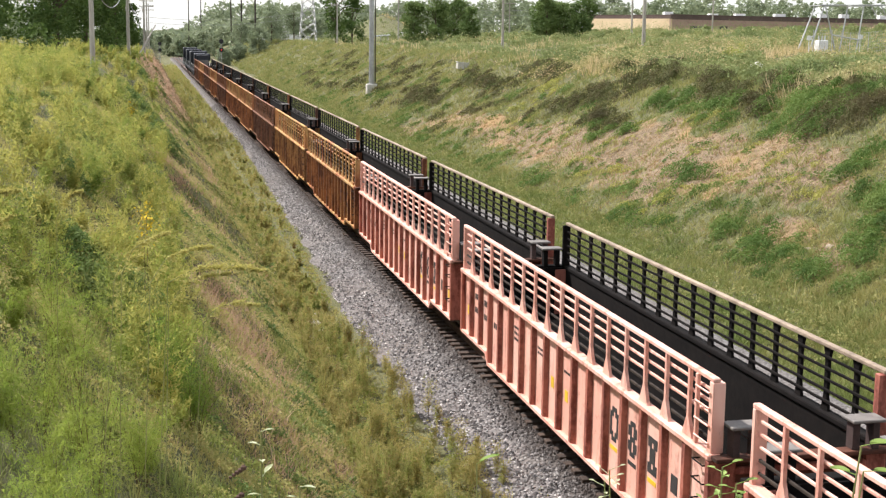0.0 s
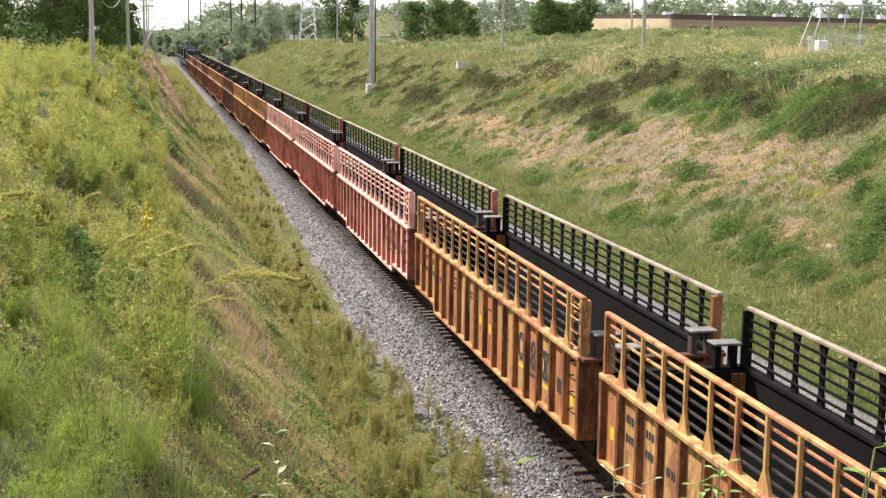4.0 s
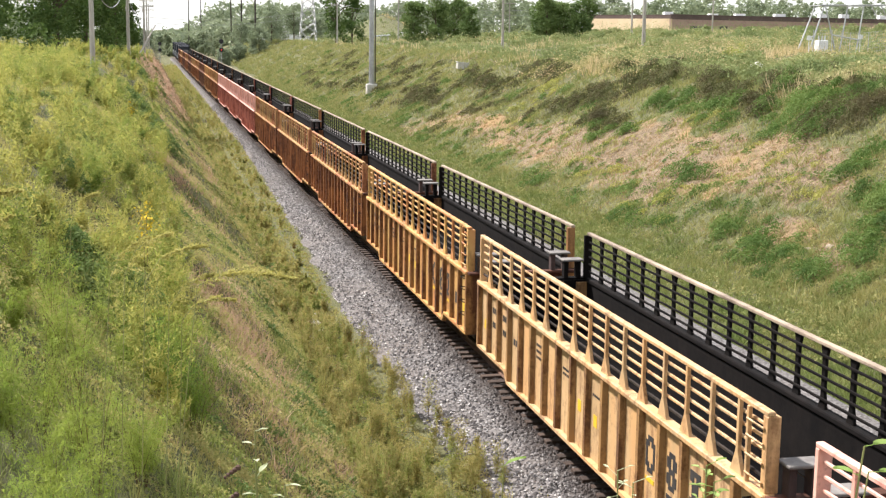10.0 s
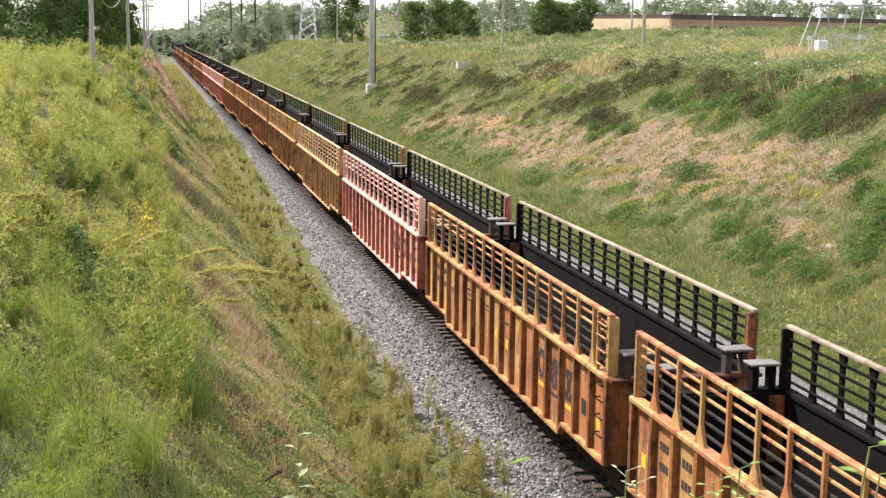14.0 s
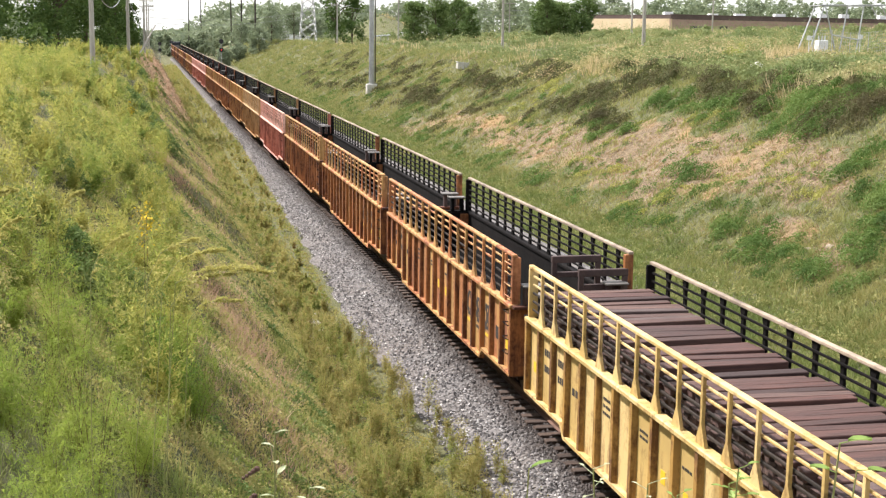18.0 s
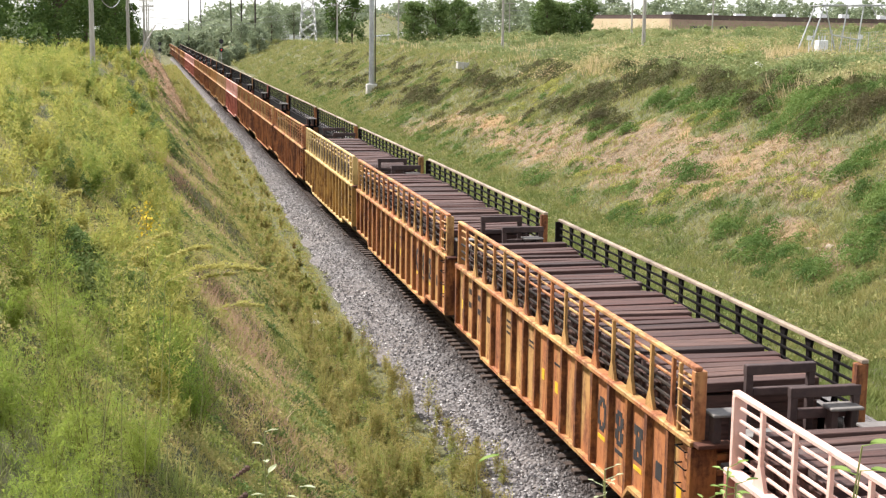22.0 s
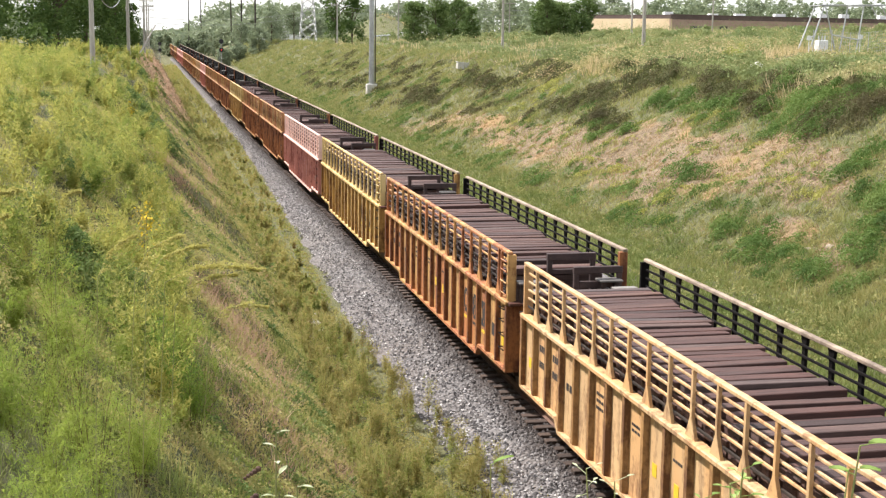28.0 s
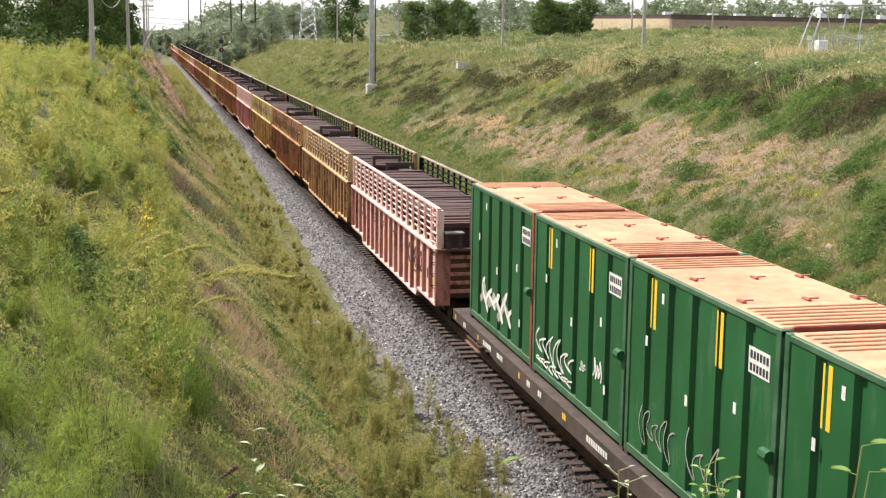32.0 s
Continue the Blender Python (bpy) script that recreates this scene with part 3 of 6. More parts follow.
def make_tie_loads():
    """Used wooden crossties stacked across the loaded cars."""
    bm = bms()
    box(bm, -1.3, 1.3, -0.115, 0.115, -0.17, 0.0, 0.012)
    me = bpy.data.meshes.new("crosstie")
    bm.to_mesh(me)
    bm.free()
    for i in range(12, 20):
        r = random.Random(100 + i)
        cy = FIRST - HALF - PITCH_Y * i
        load = thing("crosstie_stack", "stack of used dark brown wooden crossties in a gondola", "timber", "crosstie loads", at=pose(0, cy, 0))
        low = bms()
        for layer in range(10):
            y = -7.1
            while y < 7.9:
                d = r.uniform(-0.06, 0.06)
                box(low, -1.28 + d, 1.28 + d, y, y + 0.235, 1.125 + 0.175 * layer, 1.29 + 0.175 * layer)
                y += 0.25
        ob = part("timber_core", low, M_TIE, load)
        ob["kind"] = "stuff"
        y = -7.0
        while y < 7.95:
            dip = r.uniform(-0.012, 0.012) if r.random() > 0.22 else r.choice((-0.04, -0.09, -0.16, 0.04))
            wide = r.uniform(0.95, 1.3)
            ob = link_mesh("crosstie", me, M_TIE, load, at=pose(r.uniform(-0.1, 0.1), y, 3.07 + r.uniform(-0.012, 0.02) + dip, 0, r.uniform(-0.8, 0.8), r.gauss(0, 1.3)))
            ob.scale = (1, wide, 1)
            y += 0.2375 * wide + r.uniform(0.0, 0.02) + (0.12 if r.random() < 0.1 else 0)
        MOVERS.append((load, 0.0, cy, 0.0))


make_tie_loads()

CONT = [-305.03, -311.17, -317.33, -323.50]


def make_container_car():
    front = -303.9
    cy = front - 13.5
    car = thing("flat_car", "long dark brown steel container flat car on the rails", "railcar", at=pose(0, cy, 0))
    bm = bms()
    box(bm, -1.38, 1.38, -13.5, 13.5, 0.97, 1.04, 0.01)
    part("deck", bm, M_DECK, car)
    for s in (-1, 1):
        bm = bms()
        prism(bm, [(-13.5, 0.74), (-9.5, 0.74), (-8.6, 0.64), (8.6, 0.64), (9.5, 0.74), (13.5, 0.74), (13.5, 1.035), (-13.5, 1.035)], "x", s * 1.36, s * 1.42)
        part("side_sill", bm, M_DECK, car)
        if s < 0:
            for y, w, mm in ((13.2, 0.2, M_MARKY), (12.2, 0.3, M_MARKW), (10.6, 0.25, M_MARKY), (10.0, 0.85, M_MARKW), (8.6, 0.7, M_MARKW), (6.6, 0.2, M_MARKY), (5.9, 0.3, M_MARKW), (5.0, 0.35, M_MARKW), (3.2, 0.3, M_MARKY), (1.6, 1.3, M_MARKW)):
                bm = bms()
                n = max(1, int(w / 0.14))
                for i in range(n):
                    box(bm, -1.427, -1.421, y - 0.14 * i - 0.1, y - 0.14 * i, 0.8, 0.93)
                part("marking", bm, mm, car)
    bm = bms()
    box(bm, -0.3, 0.3, -13.3, 13.3, 0.5, 0.97)
    part("centre_sill", bm, M_DECK, car)
    for e in (-1, 1):
        truck_under(car, e * 10.2)
        bm = bms()
        box(bm, -0.13, 0.13, e * 13.5, e * 13.85, 0.72, 0.95, 0.03)
        part("coupler", bm, M_WHEEL, car)
    MOVERS.append((car, 0.0, cy, 0.0))
    # containers
    W, L, Z0, Z1 = 1.21, 6.06, 0.0, 3.62
    for n, y in enumerate(CONT):
        cyc = y - L / 2
        c = thing("waste_container", "tall dark green steel waste container with salmon roof", "container", "green containers", at=pose(0, cyc, 1.13))
        for sx in (-1, 1):
            for ey in (-1, 1):
                bm = bms()
                box(bm, sx * 1.0, sx * 1.2, cyc - cy + ey * 2.95 - 0.1, cyc - cy + ey * 2.95 + 0.1, 1.03, 1.131, 0.01)
                part("pedestal", bm, M_DECK, car)
        for s in (-1, 1):
            # ribbed side: wide proud panels between narrow recessed bands
            bm = bms()
            pts = [(s * (W - 0.02), L / 2 - 0.12)]
            for k in range(1, 6):
                yy = L / 2 - k * L / 6
                pts += [(s * (W - 0.02), yy + 0.16), (s * (W - 0.1), yy + 0.10), (s * (W - 0.1), yy - 0.10), (s * (W - 0.02), yy - 0.16)]
            pts += [(s * (W - 0.02), -L / 2 + 0.12), (s * (W - 0.14), -L / 2 + 0.12), (s * (W - 0.14), L / 2 - 0.12)]
            prism(bm, pts, "z", 0.16, Z1 - 0.1)
            part("side_wall", bm, M_GREEN, c)
        for e in (-1, 1):
            bm = bms()
            box(bm, -W + 0.1, W - 0.1, e * (L / 2 - 0.1), e * (L / 2 - 0.04), 0.16, Z1 - 0.1)
            for x in (-0.7, -0.25, 0.25, 0.7):
                box(bm, x - 0.06, x + 0.06, e * (L / 2 - 0.05), e * (L / 2 - 0.005), 0.2, Z1 - 0.14)
            part("end_door", bm, M_GREEN, c)
        for sx in (-1, 1):
            bm = bms()
            box(bm, sx * (W - 0.1), sx * W, -L / 2, L / 2, Z1 - 0.1, Z1, 0.012)
            part("top_beam", bm, M_GREEND, c)
            bm = bms()
            box(bm, sx * (W - 0.1), sx * W, -L / 2, L / 2, 0.0, 0.16, 0.012)
            part("bottom_beam", bm, M_GREEND, c)
            for ey in (-1, 1):
                bm = bms()
                box(bm, sx * (W - 0.16), sx * (W + 0.004), ey * (L / 2 - 0.15), ey * L / 2, 0.0, Z1 + 0.01, 0.01)
                part("corner_post", bm, M_GREEND if (n, ey) != (0, -1) else M_LATCH, c)
        bm = bms()
        box(bm, -W + 0.06, W - 0.06, -L / 2 + 0.1, L / 2 - 0.1, Z1 - 0.06, Z1 + 0.025, 0.02)
        for yy in np.concatenate([np.arange(-L / 2 + 0.3, -L / 2 + 1.6, 0.22), np.arange(L / 2 - 1.2, L / 2 - 0.2, 0.22)]):
            rib = bms()
            box(rib, -W + 0.12, W - 0.12, yy - 0.04, yy + 0.04, Z1 + 0.02, Z1 + 0.05, 0.012)
            part("roof_rib", rib, M_TARP, c)
        part("roof", bm, M_TARP, c)
        r = random.Random(n)
        for x in (-0.95, 0.15, 0.98):
            for yy in (-1.15, 0.7) if n else (-0.6, 1.6):
                bm = bms()
                box(bm, x - 0.035, x + 0.035, yy - 0.12, yy + 0.12, Z1 + 0.02, Z1 + 0.06, 0.012)
                rod(bm, (x - 0.03, yy + 0.08, Z1 + 0.03), (x + 0.15, yy - 0.1, Z1 + 0.075), 0.016, n=5)
                part("latch", bm, M_LATCH, c)
        bm = bms()
        box(bm, -W + 0.2, W - 0.2, -L / 2 + 0.02, -L / 2 + 0.09, Z1 - 0.04, Z1 + 0.05, 0.015)
        part("end_bar", bm, M_LATCH, c)
        # door latch block on the side near the rear end
        bm = bms()
        rod(bm, (-W - 0.05, -L / 2 + 0.05, 1.75), (-W - 0.05, -L / 2 + 0.3, 1.75), 0.1, n=8)
        part("hinge_block", bm, M_GREEN, c)
        if n:
            for yy in (L / 2 - 1.28, -L / 2 + 2.0):
                for dy, w in ((0.0, 0.11), (0.17, 0.05)):
                    bm = bms()
                    box(bm, -W + 0.012, -W + 0.018, yy + dy - w / 2, yy + dy + w / 2, Z1 - 1.05, Z1 - 0.16)
                    part("yellow_stripe", bm, M_MARKY, c)
        bm = bms()
        box(bm, -W + 0.012, -W + 0.018, -L / 2 + 0.33, -L / 2 + 1.02, Z1 - 0.84, Z1 - 0.44)
        plate = part("marking_plate", bm, M_MARKW, c)
        bm = bms()
        for i in range(2):
            for j in range(6):
                box(bm, -W + 0.008, -W + 0.0115, -L / 2 + 0.37 + 0.105 * j, -L / 2 + 0.44 + 0.105 * j, Z1 - 0.61 - 0.19 * i, Z1 - 0.49 - 0.19 * i)
        part("lettering", bm, M_MARK, plate)["kind"] = "stuff"
        for yy, zz in ((2.1, 2.2), (0.25, 1.6), (-1.6, 2.0), (1.4, 3.1), (-1.9, 0.7)):
            bm = bms()
            box(bm, -W + 0.012, -W + 0.018, yy - 0.05, yy + 0.05, zz, zz + 0.18)
            part("sticker", bm, M_MARKW, c)
        MOVERS.append((c, 0.0, cyc, 1.13))


make_container_car()


def scrawl(name, parent, x, y, z, w, h, loops, thick, material, seed):
    """A looping spray-paint stroke, flat on a side wall."""
    r = random.Random(seed)
    bm = bms()
    n = loops * 14
    ph = r.uniform(0, 6)
    pts = []
    for i in range(n + 1):
        t = i / n
        pts.append((y - w * (t + 0.07 * math.sin(t * loops * 6.28 * 2 + ph)), z + h * (0.5 + 0.42 * math.sin(t * loops * 6.28 + ph) * (0.7 + 0.3 * math.sin(t * 9 + seed)))))
    last = None
    for i, ((a, b), (c, d)) in enumerate(zip(pts, pts[1:])):
        q = Vector((c - a, d - b)).normalized()
        nx, nz = -q.y * thick / 2, q.x * thick / 2
        rise = x - 0.00012 * i
        row = (bm.verts.new((rise, a + nx, b + nz)), bm.verts.new((rise, a - nx, b - nz)))
        if last:
            bm.faces.new((last[0], row[0], row[1], last[1]))
        last = row
    g = bmesh.ops.extrude_face_region(bm, geom=bm.faces[:])
    bmesh.ops.translate(bm, verts=[v for v in g["geom"] if isinstance(v, bmesh.types.BMVert)], vec=(-0.003, 0, 0))
    bmesh.ops.recalc_face_normals(bm, faces=bm.faces)
    return part(name, bm, material, parent)


M_SPRAYK = plain("grey_spray_paint", (120, 116, 108), (176, 170, 158), 10, 0.7)
M_SPRAYM = plain("maroon_spray_paint", (146, 72, 100), (186, 112, 132), 6, 0.7)
M_SPRAYB = plain("blue_spray_paint", (88, 138, 176), (140, 188, 210), 6, 0.7)
M_SPRAYV = plain("violet_spray_paint", (108, 96, 156), (150, 138, 188), 6, 0.7)
M_SPRAYR = plain("rose_spray_paint", (196, 96, 110), (220, 140, 140), 6, 0.7)


def graffiti():
    c = [ob for ob, *_ in MOVERS if ob.name.startswith("waste_container")]
    scrawl("graffiti", c[0], -1.198, 1.7, 0.35, 3.0, 1.0, 4, 0.12, M_MARKW, 1)
    scrawl("graffiti", c[0], -1.196, 1.8, 0.4, 3.0, 0.8, 3, 0.2, M_SPRAYK, 2)
    scrawl("graffiti", c[1], -1.198, 2.75, 0.25, 2.7, 1.0, 5, 0.045, M_MARKW, 3)
    scrawl("graffiti", c[1], -1.198, 2.7, 0.2, 2.6, 0.3, 6, 0.035, M_MARKW, 4)
    scrawl("graffiti", c[1], -1.198, -0.4, 0.75, 0.35, 0.3, 2, 0.035, M_MARKW, 5)
    scrawl("graffiti", c[1], -1.198, -1.25, 0.8, 0.5, 0.55, 3, 0.05, M_MARKW, 6)
    scrawl("graffiti", c[2], -1.198, 2.3, 0.3, 1.6, 0.9, 4, 0.025, M_SPRAYK, 7)
    scrawl("graffiti", c[2], -1.198, 0.2, 0.2, 1.8, 1.2, 3, 0.03, M_SPRAYK, 8)
    car = [ob for ob, *_ in MOVERS if ob.name.startswith("gondola")][25]
    tagged(car, "pale pink steel gondola car covered with purple and blue graffiti")
    for i, (y, m) in enumerate(((2.0, M_SPRAYM), (1.03, M_SPRAYR), (0.06, M_SPRAYR), (-0.91, M_SPRAYB), (-1.88, M_SPRAYV), (-2.84, M_SPRAYV))):
        r = random.Random(20 + i)
        bm = bms()
        side = [(y - 0.3 + 0.09 * math.sin(0.9 * q + i), 0.62 + 1.5 * q / 7) for q in range(8)]
        other = [(y + 0.3 + 0.08 * math.sin(1.1 * q + 2 * i), 0.62 + (1.5 + r.uniform(-0.25, 0.1)) * q / 7) for q in range(8)]
        prism(bm, side + other[::-1], "x", -1.4555, -1.4525)
        part("graffiti", bm, m, car)
    for i, y in enumerate((6.7, 5.8, 4.8, 3.85, -4.2, -5.2, -6.2)):
        scrawl("graffiti", car, -1.456, y + 0.3, 0.85, 0.58, 1.2, 3, 0.07, (M_MARKW, M_SPRAYM, M_MARK)[i % 3], 60 + i)
    scrawl("graffiti", car, -1.448, 7.7, 1.2, 0.7, 0.9, 4, 0.03, M_MARK, 40)


def make_locos():
    for n in range(3):
        cy = FIRST + 10 * PITCH_Y + 1.2 + 11.2 + 22.4 * n
        c = thing("locomotive", "dark blue diesel locomotive heading the train", "locomotive", "locomotives", at=pose(0, cy, 0))
        bm = bms()
        box(bm, -1.5, 1.5, -10.6, 10.6, 1.1, 1.55, 0.03)
        part("underframe", bm, M_LOCO, c)
        bm = bms()
        box(bm, -1.0, 1.0, -10.0, 5.4, 1.55, 4.25, 0.12)
        for y in (-9, -7.2):
            box(bm, -1.35, 1.35, y, y + 1.5, 3.2, 4.4, 0.1)
        part("hood", bm, M_LOCO, c)
        bm = bms()
        box(bm, -1.5, 1.5, 5.5, 8.3, 1.55, 4.6, 0.15)
        box(bm, -1.1, 1.1, 8.3, 10.3, 1.55, 3.2, 0.15)
        part("cab", bm, M_LOCO, c)
        bm = bms()
        box(bm, -0.9, 0.9, -10.06, -10.01, 2.2, 3.4)
        part("end_panel", bm, M_SLAB, c)
        for s in (-1, 1):
            bm = bms()
            for y in np.arange(-10.2, 10.3, 1.7):
                rod(bm, (s * 1.46, y, 1.55), (s * 1.46, y, 2.5), 0.02, n=5)
            rod(bm, (s * 1.46, -10.2, 2.5), (s * 1.46, 10.2, 2.5), 0.02, n=5)
            part("handrail", bm, M_STEELP, c)
        bm = bms()
        box(bm, -1.3, 1.3, -2.6, 2.6, 0.4, 1.1, 0.15)
        part("fuel_tank", bm, M_LOCO, c)
        for e in (-1, 1):
            truck_under(c, e * 6.6)
        MOVERS.append((c, 0.0, cy, 0.0))


make_locos()
graffiti()


# ---- poles, wires, signals ----
def wood_pole(x, y, h, r, material, words, arms=1, group="utility poles", lean=0.0):
    z = gz(x, y) - 0.3
    p = thing("utility_pole", words, "pole", group, at=pose(x, y, z, 0, lean, 0))
    bm = bms()
    rod(bm, (0, 0, 0), (0, 0, h), r, r * 0.7, 10)
    part("shaft", bm, material, p)
    for i in range(arms):
        zz = h - 0.5 - 0.9 * i
        bm = bms()
        box(bm, -1.2, 1.2, -0.06, 0.06, zz - 0.07, zz + 0.07, 0.01)
        arm = part("crossarm", bm, material, p)
        for xx in (-1.05, -0.5, 0.5, 1.05):
            bm = bms()
            rod(bm, (xx, 0, zz + 0.06), (xx, 0, zz + 0.26), 0.045, 0.03, 6)
            part("insulator", bm, M_STEELP, arm)
    return p


def wire(a, b, sag, r=0.02, name="overhead_wire", words="grey overhead wire hanging between poles"):
    cu = bpy.data.curves.new(name, "CURVE")
    cu.dimensions, cu.bevel_depth, cu.bevel_resolution = "3D", r, 1
    sp = cu.splines.new("POLY")
    n = 14
    sp.points.add(n)
    a, b = Vector(a), Vector(b)
    for i in range(n + 1):
        t = i / n
        q = a.lerp(b, t) - Vector((0, 0, 4 * sag * t * (1 - t)))
        sp.points[i].co = (*q, 1)
    cu.materials.append(M_WIRE)
    return tagged(new(name, cu), words, "wire", "overhead wires")


GREY = "tall weathered grey wooden utility pole on the bank"
DARK = "tall dark creosoted wooden utility pole beside the track"
for x, y, h, r in ((-12.7, 79, 9, 0.165), (-11.1, 118, 9, 0.165), (-9.7, 177, 9.5, 0.16), (-9.2, 235, 9.5, 0.15), (-8.6, 300, 10, 0.15)):
    wood_pole(x, y, h, r, M_WOODP, GREY, 2)
for x, y, h, r in ((17.0, 425, 26, 0.24), (18.9, 406, 26, 0.28), (22.0, 394, 26, 0.3), (4.2, 430, 22, 0.2), (8.0, 430, 22, 0.2)):
    wood_pole(x, y, h, r, M_DARKP, DARK, 1)
for x, y, h, r in ((25.5, 250, 8.2, 0.15), (37.1, 250, 11, 0.17), (46.0, 240, 6.5, 0.13), (30.5, 150, 12, 0.16), (40.0, 130, 13, 0.2), (83.5, 250, 14, 0.2), (62, 262, 8, 0.13), (96, 240, 13, 0.16)):
    wood_pole(x, y, h, r, M_WOODP, "weathered grey utility pole standing in the field", 1)
# a brace against a pole of the near row
brace = bms()
rod(brace, (-10.6, 172, gz(-10.6, 172) - 0.2), (-8.3, 177, gz(-9.9, 177) + 4.0), 0.11, 0.09, 8)
tagged(part("pole_brace", brace, M_WOODP), "leaning grey wooden brace propping a utility pole", "brace")
for (xa, ya), (xb, yb), sag in (((-30, 62), (-12.95, 79), 1.6), ((-12.95, 79), (-11.25, 118), 2.2), ((-11.25, 118), (-9.9, 177), 1.6), ((-9.9, 177), (-9.2, 235), 1.2)):
    wire((xa, ya, gz(xa, ya) + 6.2), (xb, yb, gz(xb, yb) + 6.4), sag, 0.035)
for dz in (0.0, 0.9):
    wire((25.5, 250, gz(25.5, 250) + 7.4 - dz), (46.0, 240, gz(46, 240) + 6.0 - dz * 0.5), 1.0, 0.03)
    wire((-9.2, 235, 10.5 - dz), (25.5, 250, gz(25.5, 250) + 7.4 - dz), 1.4, 0.03)
    wire((37.1, 250, 14.0 - dz), (83.5, 250, 15.5 - dz), 2.0, 0.03)


def steel_pole(x, y):
    z = gz(x, y)
    p = thing("steel_pole", "tall galvanised steel pole on a white concrete footing", "pole", at=pose(x, y, z - 0.4))
    bm = bms()
    box(bm, -0.62, 0.62, -0.62, 0.62, 0.0, 1.35, 0.06)
    part("footing", bm, M_CONC, p)
    bm = bms()
    rod(bm, (0, 0, 1.35), (0, 0, 22), 0.34, 0.27, 16)
    part("shaft", bm, M_STEELP, p)
    bm = bms()
    rod(bm, (0, 0, 1.35), (0, 0, 1.45), 0.5, 0.5, 16)
    part("base_plate", bm, M_STEELP, p)
    bm = bms()
    rod(bm, (0.42, -0.12, 1.4), (0.42, -0.12, 22), 0.07, 0.07, 6)
    part("conduit", bm, M_DARKP, p)


steel_pole(16.6, 158)
pole2 = thing("steel_pole", "slim dark pole with a small grey box", "pole", at=pose(19.6, 175, gz(19.6, 175) - 0.2))
bm = bms()
rod(bm, (0, 0, 0), (0, 0, 16), 0.12, 0.09, 8)
part("shaft", bm, M_DARKP, pole2)
bm = bms()
box(bm, -0.4, 0.15, -0.3, -0.08, 1.2, 2.4, 0.02)
part("equipment_box", bm, M_STEELP, pole2)

k = Nodes("red_signal_light", 0.3)
k.b.inputs["Emission Color"].default_value = (1.0, 0.05, 0.03, 1)
k.b.inputs["Emission Strength"].default_value = 0.35
M_GLASSK = plain("unlit_signal_lens", (24, 14, 14), (44, 26, 26), 4, 0.3)
M_REDLIGHT = k.done((0.5, 0.02, 0.02, 1))


def signal(x, y, z0, heads):
    p = thing("railway_signal", "grey mast signal with round black heads showing red", "signal", "railway signals", at=pose(x, y, z0))
    bm = bms()
    rod(bm, (0, 0, 0), (0, 0, heads[-1] + 0.5), 0.09, n=8)
    box(bm, -0.25, 0.25, -0.25, 0.25, 0, 0.5, 0.02)
    part("mast", bm, M_STEELP, p)
    for i, zz in enumerate(heads):
        bm = bms()
        rod(bm, (0, -0.14, zz), (0, -0.3, zz), 0.44, n=18)
        head = part("signal_head", bm, M_SIGNAL, p)
        bm = bms()
        rod(bm, (0, -0.305, zz), (0, -0.33, zz), 0.12, n=12)
        part("lens", bm, M_REDLIGHT if i == 0 and x > 0 else M_GLASSK, head)
    bm = bms()
    for q in range(9):
        box(bm, -0.45, -0.4, 0.1, 0.14, 0.4 * q + 0.2, 0.4 * q + 0.22)
    box(bm, -0.47, -0.44, 0.1, 0.14, 0.0, 3.9)
    box(bm, -0.4, -0.37, 0.1, 0.14, 0.0, 3.9)
    box(bm, -0.47, 0.0, 0.09, 0.13, 3.86, 3.9)
    part("ladder", bm, M_STEELP, p)


signal(4.6, 259, 0.2, [4.5, 6.1])
signal(-6.0, 330, 0.2, [3.2, 4.7])


# ---- buildings, pylons, substation ----
M_BEIGE = plain("beige_wall", (196, 172, 138), (216, 194, 160), 1.0, 0.85)
M_BRICK = plain("brown_brick_wall", (142, 116, 102), (168, 142, 126), 2.0, 0.9)
M_ROOFD = plain("dark_roof_edge", (74, 58, 52), (98, 80, 72), 1.0, 0.8)
M_GLASSD = plain("dark_window", (30, 34, 40), (48, 52, 58), 1.0, 0.15)
M_WHITE = plain("white_panel", (206, 206, 204), (236, 236, 234), 1.5, 0.6)


